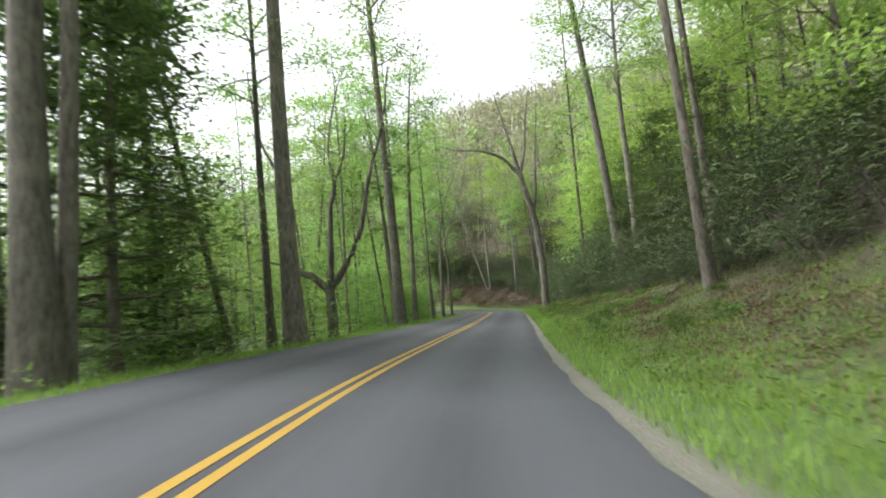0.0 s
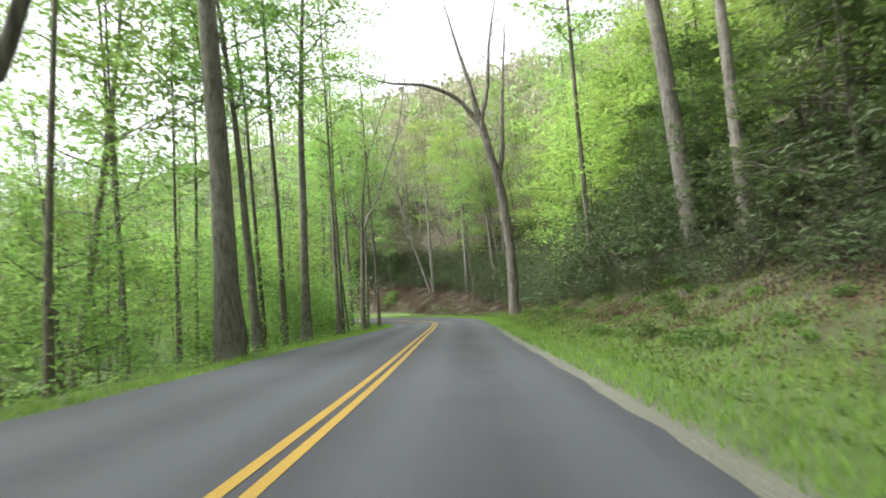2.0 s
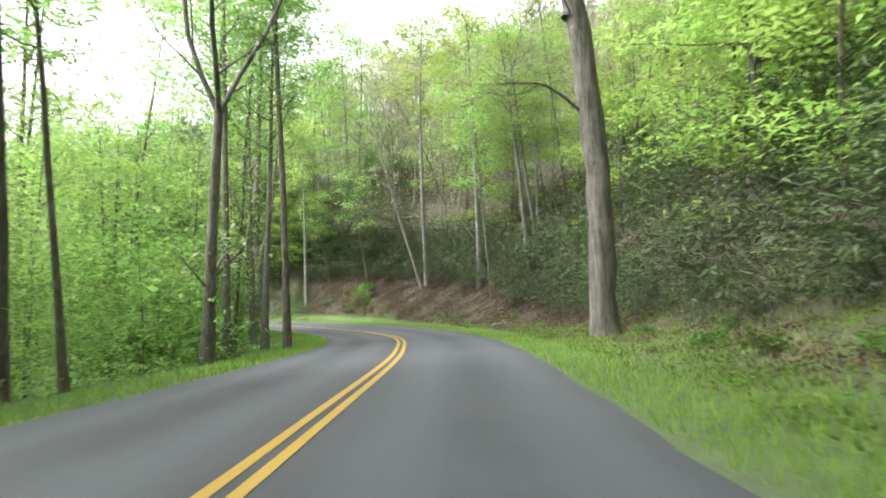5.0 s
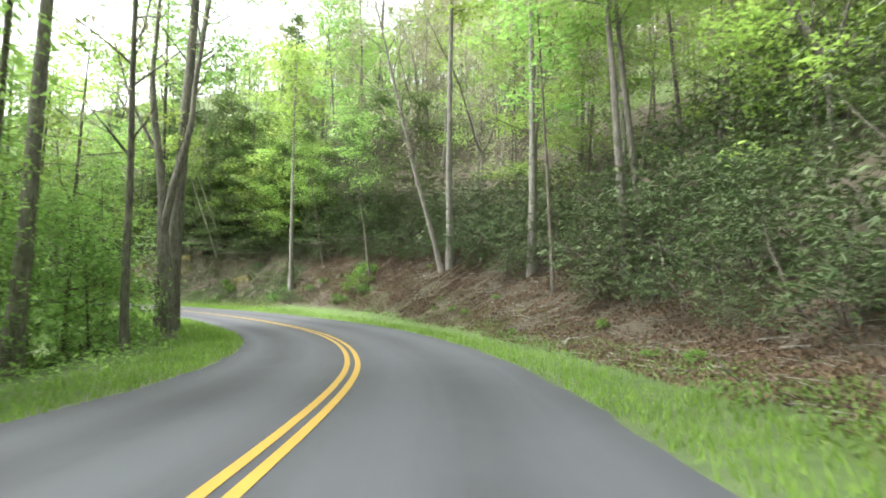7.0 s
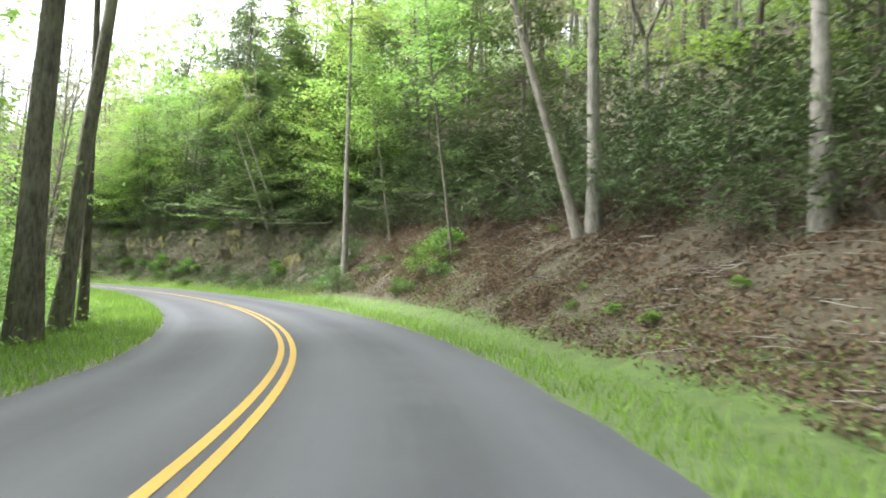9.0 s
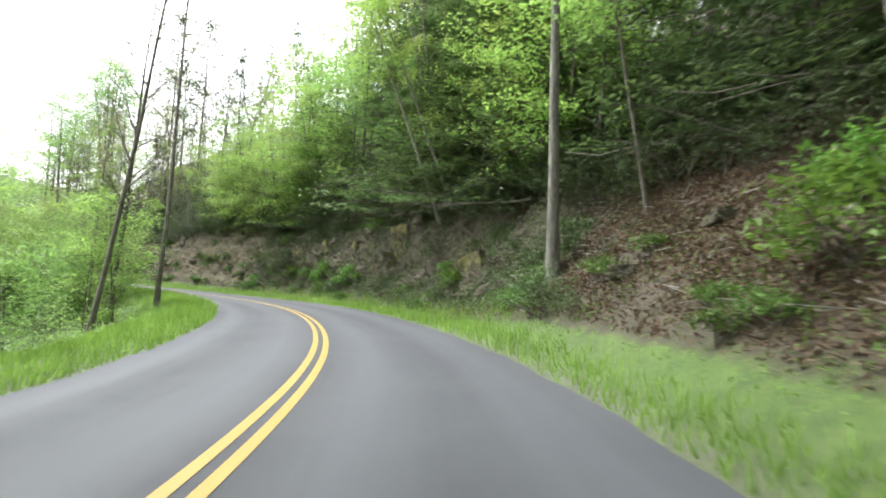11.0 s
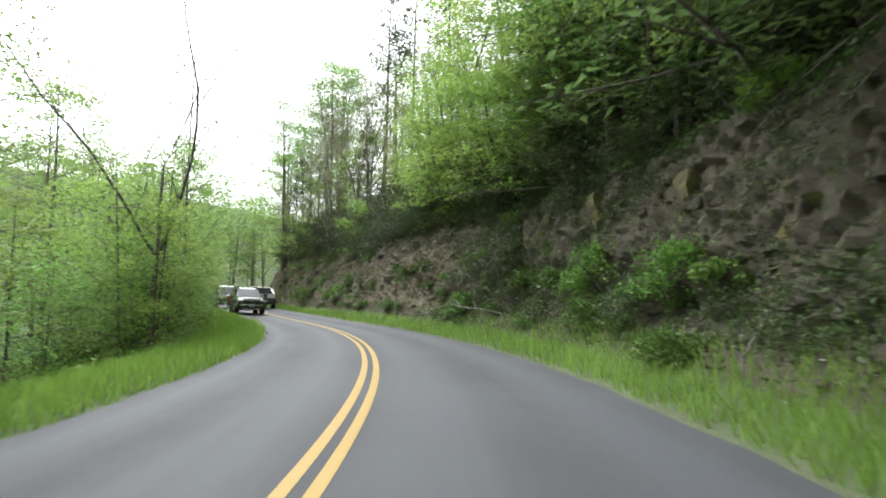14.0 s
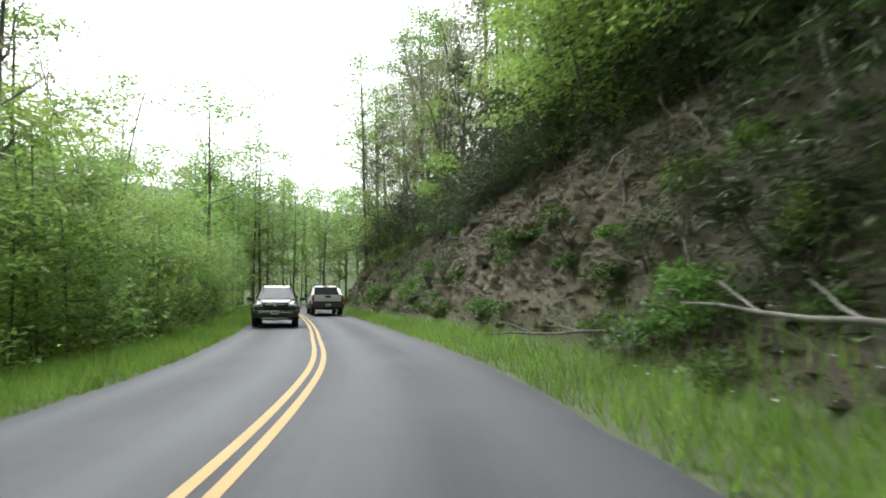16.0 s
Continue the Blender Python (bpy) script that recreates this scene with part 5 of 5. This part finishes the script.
def make_pickup():
    car = tagged(new("pickup_truck"), "white crew-cab pickup with grey cladding driving on the road", "pickup truck")
    part("body", loft([(-2.72, .9, .9, .62, 1.12), (-2.62, .98, .97, .55, 1.2), (-1.0, 1.0, .98, .5, 1.22), (.9, 1.0, .97, .5, 1.18), (1.9, .99, .93, .52, 1.12), (2.5, .96, .86, .55, 1.02), (2.72, .86, .78, .6, .92)], .07), WHITE, car)
    part("cab", loft([(-1.4, .95, .9, 1.1, 1.27), (-1.16, .95, .77, 1.12, 1.8), (-.95, .96, .75, 1.15, 1.87), (.3, .96, .75, 1.15, 1.9), (.5, .96, .74, 1.14, 1.83), (1.5, .94, .82, 1.1, 1.2)], .09), WHITE, car, "white cab roof")
    part("sail_panel", panel([(.97, -1.0, 1.2), (.97, -2.1, 1.2), (.85, -1.25, 1.72)], -.14), WHITE, car)
    part("sail_panel", panel([(-.97, -1.0, 1.2), (-.97, -2.1, 1.2), (-.85, -1.25, 1.72)], .14), WHITE, car)
    part("bed_cover", box((1.8, 1.5, .06), (0, -1.92, 1.22), .02), DARKTRIM, car, "black bed cover")
    part("rear_window", panel([(-.86, -1.41, 1.27), (.86, -1.41, 1.27), (.72, -1.17, 1.78), (-.72, -1.17, 1.78)], .03), GLASS, car, "dark tinted rear window")
    part("windscreen", panel([(.78, 1.5, 1.2), (-.78, 1.5, 1.2), (-.68, .48, 1.84), (.68, .48, 1.84)], .02), SCREEN, car)
    for sx in (-1, 1):
        for y0, y1, y2, y3 in ((-.55, .25, .2, -.45), (.32, 1.25, .5, .27)):
            c = [(sx * .965, y0, 1.25), (sx * .965, y1, 1.25), (sx * .815, y2, 1.8), (sx * .815, y3, 1.8)]
            part("side_window", panel(c if sx > 0 else c[::-1], .012), GLASS, car)
        part("tail_lamp", box((.14, .1, .36), (sx * .91, -2.69, 1.03), .02), REDLAMP, car, "red tail lamp")
        part("headlamp", box((.3, .12, .2), (sx * .72, 2.62, .86), .03), CLEARLAMP, car)
        part("lower_cladding", box((.06, 5.0, .3), (sx * 1.0, -.05, .55), .025), CLAD, car, "grey plastic lower cladding")
        for y in (-1.75, 1.72):
            part("wheel_arch", box((.09, 1.05, .34), (sx * .99, y, .72), .08), CLAD, car)
        part("wing_mirror", box((.2, .12, .22), (sx * 1.12, 1.0, 1.28), .04), DARKTRIM, car)
        part("roof_rail", box((.05, 1.6, .05), (sx * .66, -.3, 1.95), .015), DARKTRIM, car)
        part("door_handle", box((.03, .2, .05), (sx * 1.0, -.3, 1.06), .01), WHITE, car)
    gate = part("tailgate", box((1.66, .07, .4), (0, -2.73, 1.04), .03), WHITE, car, "white tailgate")
    part("handle", box((.36, .05, .13), (0, -2.76, 1.14), .02), DARKTRIM, gate, "black tailgate handle")
    part("top_trim", box((1.66, .08, .05), (0, -2.7, 1.25), .015), DARKTRIM, gate)
    part("lower_panel", box((1.9, .1, .2), (0, -2.71, .76), .02), CLAD, car, "dark grey panel under the tailgate")
    part("rear_bumper", box((1.98, .26, .26), (0, -2.78, .56), .05), CLAD, car, "grey rear bumper")
    part("bumper_step", box((.75, .1, .08), (0, -2.9, .46), .02), DARKTRIM, car)
    part("front_bumper", box((1.9, .25, .35), (0, 2.66, .52), .06), CLAD, car)
    part("high_brake_lamp", box((.36, .03, .04), (0, -1.12, 1.83), .008), REDLAMP, car)
    part("exhaust", disc(.035, .3, 12, .025), CHROME, car).location = (.5, -2.7, .36)
    part("underbody", box((1.5, 4.8, .2), (0, 0, .42), .03), DARKTRIM, car)
    number_plate(car, -2.925, .6, -1)
    add_wheels(car, (-1.75, 1.72), .86, .39)
    return car


def make_suv(name, body, label, wide, long, tall, chrome):
    car = tagged(new(name), label, "suv")
    w, h, q = wide / 2, long / 2, tall
    part("body", loft([(-h, w * .9, w * .86, .55, 1.0), (-h + .15, w * .97, w * .95, .42, 1.08), (0, w, w * .97, .38, 1.1), (h * .42, w, w * .96, .38, 1.09), (h * .7, w * .99, w * .92, .4, 1.05), (h * .9, w * .96, w * .87, .42, .99), (h * .985, w * .9, w * .82, .45, .93), (h, w * .84, w * .76, .5, .86)], .1), body, car)
    part("cabin", loft([(-h + .08, w * .9, w * .64, 1.0, q - .16), (-h + .4, w * .92, w * .68, 1.03, q - .03), (-h * .3, w * .92, w * .7, 1.04, q), (h * .04, w * .92, w * .69, 1.04, q - .02), (h * .14, w * .91, w * .68, 1.04, q - .09), (h * .43, w * .88, w * .82, 1.02, 1.13)], .12), body, car)
    part("bonnet", loft([(h * .43, w * .78, w * .72, 1.02, 1.13), (h * .7, w * .77, w * .68, .99, 1.1), (h * .95, w * .7, w * .58, .92, 1.0)], .05), body, car)
    part("windscreen", panel([(w * .8, h * .445, 1.13), (-w * .8, h * .445, 1.13), (-w * .63, h * .15, q - .1), (w * .63, h * .15, q - .1)], .035), SCREEN, car, "windscreen reflecting the pale sky")
    part("rear_window", panel([(-w * .72, -h - .005, 1.15), (w * .72, -h - .005, 1.15), (w * .62, -h + .12, q - .16), (-w * .62, -h + .12, q - .16)], .02), GLASS, car)
    for sx in (-1, 1):
        for y0, y1 in ((-h + .4, -h * .46), (-h * .42, -.12), (-.06, h * .3)):
            y2 = y1 - .1 - (.34 if y1 > .3 else 0)
            c = [(sx * w * .92, y0, 1.15), (sx * w * .92, y1, 1.15), (sx * w * .735, y2, q - .16), (sx * w * .735, y0 + .06, q - .16)]
            part("side_window", panel(c if sx > 0 else c[::-1], .014), GLASS, car)
        part("headlamp", box((.36, .2, .16 if chrome else .1), (sx * w * .7, h - .09, .87), .04, Matrix.Rotation(radians(-sx * 18), 4, "Z")), CLEARLAMP, car, "clear headlamp")
        part("fog_lamp", box((.18, .06, .1), (sx * w * .68, h + .01, .53), .02), CLEARLAMP, car)
        part("tail_lamp", box((.14, .1, .4), (sx * w * .9, -h + .02, .98), .02), REDLAMP, car)
        part("wing_mirror", box((.24, .12, .17), (sx * (w + .14), h * .32, 1.17), .055), body, car)
        rail = part("roof_rail", box((.045, h * .95, .04), (sx * w * .6, -h * .25, q + .05), .015), CHROME if chrome else DARKTRIM, car)
        for y in (-h * .6, .1):
            part("rail_foot", box((.05, .1, .09), (sx * w * .6, y, q + .005), .01), DARKTRIM, rail)
        for y in (-h * .56, h * .6):
            part("wheel_arch", box((.07, .98, .3), (sx * w * .985, y, .68), .07), DARKTRIM, car)
        part("running_board", box((.16, long * .36, .06), (sx * w * .98, .05, .36), .02), DARKTRIM, car)
        part("wiper", box((.6, .02, .02), (sx * .32, h * .45, 1.17), 0, Matrix.Rotation(radians(6), 4, "Y")), DARKTRIM, car)
    grille = part("grille", box((w * 1.0, .1, .34), (0, h - .0, .8), .05), DARKTRIM, car, "black grille")
    if chrome:
        for z in (.74, .83, .92):
            part("chrome_bar", box((w * .98, .05, .045), (0, h + .045, z), .012), CHROME, grille, "chrome grille bar")
        part("emblem", box((.2, .03, .08), (0, h + .075, .83), .03), CHROME, grille)
    else:
        part("grille_bar", box((w * .85, .05, .06), (0, h + .04, .9), .015), CHROME, grille)
        part("emblem", box((.14, .03, .1), (0, h + .06, .85), .03), CHROME, grille)
    part("front_bumper", box((wide * .96, .22, .3), (0, h - .02, .52), .07), body, car)
    part("bumper_bar", box((wide * (.52 if chrome else .7), .06, .07 if chrome else .1), (0, h + .08, .44 if chrome else .6), .02), CHROME, car, "silver bumper bar")
    part("air_intake", box((w * 1.1, .06, .12), (0, h + .07, .52), .02), DARKTRIM, car)
    part("skid_plate", box((w * 1.1, .12, .08), (0, h - .02, .34), .02), CHROME, car)
    part("rear_bumper", box((wide * .95, .2, .28), (0, -h + .02, .52), .06), body, car)
    part("underbody", box((wide * .75, long * .88, .2), (0, 0, .36), .03), DARKTRIM, car)
    number_plate(car, h + .115, .58, 1)
    add_wheels(car, (-h * .56, h * .6), w - .15, .39)
    return car


def drive(car, s, d, back=False):
    p = spline([s])[0]
    i = int(s / .5)
    t = AXIS_T[i]
    bank = math.radians(p[3])
    car.matrix_basis = Matrix.Translation((p[0] - t[1] * d, p[1] + t[0] * d, p[2] + d * math.tan(bank) + .002)) @ Matrix.Rotation(radians(heading(s)), 4, "Z") @ Matrix.Rotation(bank, 4, "Y") @ Matrix.Rotation(math.pi if back else 0, 4, "Z")


drive(make_pickup(), 189.5, -1.55)
drive(make_suv("large_suv", BLACKCAR, "large black suv with a chrome-barred grille driving on the road", 2.0, 5.2, 1.9, True), 188.0, 1.5, True)
drive(make_suv("suv", GREENCAR, "dark grey-green suv with roof rails driving on the road", 1.92, 4.8, 1.78, False), 176.6, 1.5, True)

# ---- verges, litter, water and small things ----
def plan_points(n, s_range, d_range, weight=None):
    s = rng.uniform(*s_range, n)
    d = rng.uniform(min(d_range), max(d_range), n)
    if weight is not None:
        keep = rng.uniform(0, 1, n) < weight(s, np.abs(d))
        s, d = s[keep], d[keep]
    P = spline(s)
    T = np.stack([np.interp(s, AXIS_S, AXIS_T[:, k]) for k in (0, 1)], 1)
    x, y = P[:, 0] - T[:, 1] * d, P[:, 1] + T[:, 0] * d
    return s, d, np.stack([x, y, height(x, y)], 1)


def blades(points, tall, wide):
    n = len(points)
    az = rng.uniform(0, 6.28, n)
    w = np.stack([np.cos(az), np.sin(az), np.zeros(n)], 1) * wide
    tip = points + np.stack([rng.normal(0, .35, n) * tall, rng.normal(0, .35, n) * tall, tall], 1)
    base = points - [0, 0, .03]
    return np.stack([base - w, base + w, tip], 1).reshape(-1, 3), np.arange(3 * n).reshape(-1, 3)


def clumpy(x, f=1.0):
    return np.clip(.55 + .6 * np.sin(x[0] * 1.9 * f + 2 * np.sin(x[1] * .7 * f)) * np.sin(x[1] * 2.3 * f + x[0]), .1, 1)


def tall_of(s, n):
    return np.interp(s, [0, 80, 100, 118, 130, 220], [.13, .11, .1, .16, .27, .25]) * rng.uniform(.5, 1.3, n)


sets = []
for side, n, far in ((-1, 90000, 2.2), (1, 100000, 2.3)):
    reach = lambda s, a: np.clip(1.5 - (a - 3.1) / np.interp(s, [0, 90, 118, 128, 150, 165, 220], [1.3, .95, .8, 1.8, 1.8, .9, .7]) if side < 0 else 1.5 - (a - 3.1) / np.interp(s, [0, 80, 105, 118, 165, 220], [.85, .9, 1.7, 2.1, 1.9, 1.5]), 0, 1)
    s, d, p = plan_points(n, (22, 205), (side * 2.68, side * (3.1 + far * 1.3)), reach)
    keep = np.abs(d) > half_width(s, side) + .04 + (np.interp(s, [0, 66, 78, 300], [.2, .2, .03, .03]) if side < 0 else 0)
    s, p = s[keep], p[keep]
    sets.append(blades(p, tall_of(s, len(s)), .012))
V, F = join(sets)
tagged(fast_mesh("verge_grass", V, F, GRASS), "thick green grass along both road verges", "grass", kind="stuff")

s, d, p = plan_points(90000, (24, 88), (-4.0, -9.8), lambda s, a: clumpy((s, a)) * np.interp(a, [4.3, 6, 9.8], [.9, .6, .35]))
tagged(fast_mesh("bank_weeds", *leaves(p + [0, 0, .07] + rng.normal(0, .04, p.shape), .045, .35, 1.8, three=True), WEED), "low weeds and grass on the roadside bank", "weeds", kind="stuff")
s, d, p = plan_points(90000, (86, 206), (-4.2, -7.0), lambda s, a: clumpy((s, a), .8) * np.where(s < 122, np.interp(a, [4.2, 5.2, 6.2, 7], [1, 1, .5, .15]), np.interp(a, [4.2, 5.6, 7], [.9, .4, .2])))
tagged(fast_mesh("slope_weeds", *leaves(p + [0, 0, .09] + rng.normal(0, .06, p.shape), .034, .4, 1.6, three=True), WEED), "scattered green weeds on the slope", "weeds", kind="stuff")
for name, n, mat, low, high, label in (("bank_grass", 70000, GRASS, .06, .2, "tufts of green grass on the roadside bank"), ("dry_grass", 26000, STRAW, .06, .16, "pale dry grass among the green on the bank")):
    s, d, p = plan_points(n, (24, 90), (-4.0, -9.6), lambda s, a: np.clip(clumpy((s, a), .9 if mat is GRASS else 1.3) * np.interp(a, [4, 5.2, 7, 9.6], [1, .75, .45, .2] if mat is GRASS else [.1, .6, .9, .9]), 0, 1))
    tagged(fast_mesh(name, *blades(p, rng.uniform(low, high, len(p)), .011), mat), label, "grass", kind="stuff")
litter = []
for n, s_range, size in ((110000, (24, 86), .045), (120000, (86, 126), .055), (90000, (90, 128), .036), (70000, (108, 130), .05), (40000, (130, 205), .05)):
    s, d, p = plan_points(n, s_range, (-4.5, -9.8), lambda s, a: np.where(s < 86, np.where(clumpy((s, a), .5) < .42, 1, .1), 1) * np.clip(1.35 - clumpy((s, a)) * 1.1, .15, 1) * np.clip((a - 4.2) / 1.2, .2, 1))
    if s_range[0] == 24:
        for s0, s1, d0, d1 in ((31, 42, -5.1, -7.2), (50, 58, -7.6, -9.6), (43, 48, -6.2, -7.4), (62, 68, -6.0, -7.2)):
            p = np.r_[p, plan_points(5200, (s0, s1), (d0, d1), lambda s, a: clumpy((s, a), 1.4))[2]]
    litter.append(leaves(p + [0, 0, .05 if s_range[0] == 24 else .03] + rng.normal(0, .012, p.shape), size, .3, 1.7, three=True))
tagged(fast_mesh("leaf_litter", *join(litter), LITTER), "dry brown fallen leaves on the bank", "leaves", kind="stuff")
s, d, p = plan_points(3000, (86, 200), (-4.8, -9.5), lambda s, a: np.where(s < 126, 1, .5))
bits = []
for q in p:
    az, r = rng.uniform(0, 6.28), rng.uniform(.1, .45)
    w = np.array([np.cos(az) * r, np.sin(az) * r, rng.normal(0, .12) * r])
    m = q + [0, 0, .05]
    bits.append(tube([m - w, m + rng.normal(0, .03, 3), m + w], (.007, .006, .003), 3))
tagged(fast_mesh("twigs", *join(bits), BARK_PALE), "thin dead twigs strewn over the leaf litter", "twigs", kind="stuff")
s, d, p = plan_points(44000, (26, 212), (4.4, 11), lambda s, a: clumpy((s, a), .7))
tagged(fast_mesh("forest_undergrowth", *leaves(p + [0, 0, .16] + rng.normal(0, .12, p.shape), .09, .6, 1.4, three=True), LEAF_SPRING), "low green plants under the roadside trees", "plants", kind="stuff")


# low growth that covers the slopes under the trees
for name, n, s_range, d_range, tall, size, mat, label in (
        ("slope_undergrowth", 52000, (78, 212), (-11.5, -42), 2.6, .2, LEAF_FAR, "dense young green growth on the wooded slope"),
        ("dead_brush", 17000, (78, 212), (-11.5, -42), 3.2, .13, LEAF_PALE, "pale leafless brush on the wooded slope"),
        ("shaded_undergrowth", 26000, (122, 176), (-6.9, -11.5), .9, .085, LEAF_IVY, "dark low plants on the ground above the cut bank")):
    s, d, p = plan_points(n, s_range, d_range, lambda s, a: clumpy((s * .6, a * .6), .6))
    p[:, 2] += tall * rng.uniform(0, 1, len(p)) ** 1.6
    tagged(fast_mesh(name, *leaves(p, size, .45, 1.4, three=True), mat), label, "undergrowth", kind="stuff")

# creepers over the rock and earth of the cut bank
s, d, p = plan_points(190000, (124, 200), (-4.3, -7.2), lambda s, a: np.clip((a - 4.8) / .8, .08, 1) * np.clip(.3 * (s < 157) + np.sin(s * .9 + 2 * np.sin(a * 2.1)) * np.sin(s * .37 + a * 1.7) + .35 + .25 * ((s > 140) & (s < 158)) - .9 * ((s > 157) & (s < 172)), 0, 1))
tan = np.stack([np.interp(s, AXIS_S, AXIS_T[:, k]) for k in (0, 1)], 1)
off = rng.uniform(.0, .3, len(s))
p = p + np.stack([-tan[:, 1] * off, tan[:, 0] * off, rng.normal(0, .08, len(s))], 1)
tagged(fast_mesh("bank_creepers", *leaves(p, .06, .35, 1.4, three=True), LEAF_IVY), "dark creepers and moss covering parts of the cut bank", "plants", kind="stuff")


def make_stick(name, length, r, label):
    pts = wander((0, 0, 0), (1, rng.normal(0, .2), .05), length, 7, .12)
    bits = [tube(pts, np.linspace(r, r * .3, 8), 6)]
    for j in (3, 5):
        bits.append(tube(wander(pts[j], pts[j] - pts[j - 1] + rng.normal(0, .15, 3), length * .3, 4, .15), np.linspace(r * .5, r * .15, 5), 4))
    ob = fast_mesh(name, *join(bits), BARK_PALE, None, True)
    return tagged(ob, label, "branch")


STICKS = [make_stick("fallen_branch", q, r, "pale dead branch lying on the bank") for q, r in ((1.3, .025), (.8, .02), (2.2, .035))]
for i in range(46):
    s = rng.uniform(90, 186) if i % 3 else rng.uniform(92, 118)
    d = -rng.uniform(5, 8.6) if s < 125 else -rng.uniform(4.6, 6)
    ob = put(STICKS[i % 3], s, d, None, rng.uniform(.5, 1.1), (rng.uniform(-10, 10), rng.uniform(-14, 14)), "dead branches on the bank", -.03)


def make_root(name):
    pts = wander((0, 0, 0), (.1, rng.normal(0, .5), -1), rng.uniform(1.2, 2.2), 9, .22)
    return tagged(fast_mesh(name, *tube(pts, np.linspace(.03, .008, 10), 5), BARK_PALE, None, True), "pale bare root hanging over the earth bank", "root")


ROOTS = [make_root("hanging_root") for _ in range(4)]
for i in range(60):
    s = rng.uniform(158, 174) if i % 2 else rng.uniform(128, 190)
    p = place(s, -rng.uniform(5.4, 6.6))
    out = np.array(place(s, -5.0))[:2] - np.array(p)[:2]
    out /= np.linalg.norm(out)
    put_at(ROOTS[i % 4], p.x + out[0] * .35, p.y + out[1] * .35, p.z + rng.uniform(-.2, .5), rng.uniform(0, 360), rng.uniform(.6, 1.1), (rng.uniform(-12, 12), rng.uniform(-12, 12)), "roots in the cut bank")

# the stream below the road
m, nt, b = material("stream_water", .12)
rip = noise_at(nt, 2.2, 5, .65)
nt.links.new(mix(nt, rip, (.07, .075, .065), (.2, .21, .2)), b.inputs["Base Color"])
bump(nt, b, rip, .5, .08)
WATER = m
S = np.arange(112, 168, 2.0)
w = ribbon(S, np.array([9.3, 14, 19, 25.0]))
w[..., 2] = -6.15
tagged(mesh_object("stream", w.reshape(-1, 3), grid_faces(len(S), 4)[:, ::-1], WATER), "grey rippled stream below the road", "water", kind="structure")

# white flowers in the long verge grass
s, d, p = plan_points(240, (126, 160), (-3.6, -5.2))
m, nt, b = material("white_petal", .6)
b.inputs["Base Color"].default_value = (.8, .8, .76, 1)
tagged(fast_mesh("white_flowers", *leaves(p + [0, 0, .24], .03, .8, 1.0), m), "small white flowers in the verge grass", "flowers", kind="stuff")

# yellow flowers on the verge
m, nt, b = material("yellow_petal", .6)
nt.links.new(mix(nt, noise_at(nt, 8, 3), (.55, .4, .03), (.75, .58, .06)), b.inputs["Base Color"])
for s0, d0, n in ((162.5, 5.0, 160), (169.5, 3.7, 40)):
    s, d, p = plan_points(n, (s0 - .5, s0 + .5), (d0 - .4, d0 + .4))
    tagged(fast_mesh("yellow_flowers", *leaves(p + np.stack([0 * s, 0 * s, rng.uniform(.1, .45, len(s))], 1), .045, .6, 1.0), m), "clump of yellow flowers on the grassy verge", "flowers", kind="stuff")
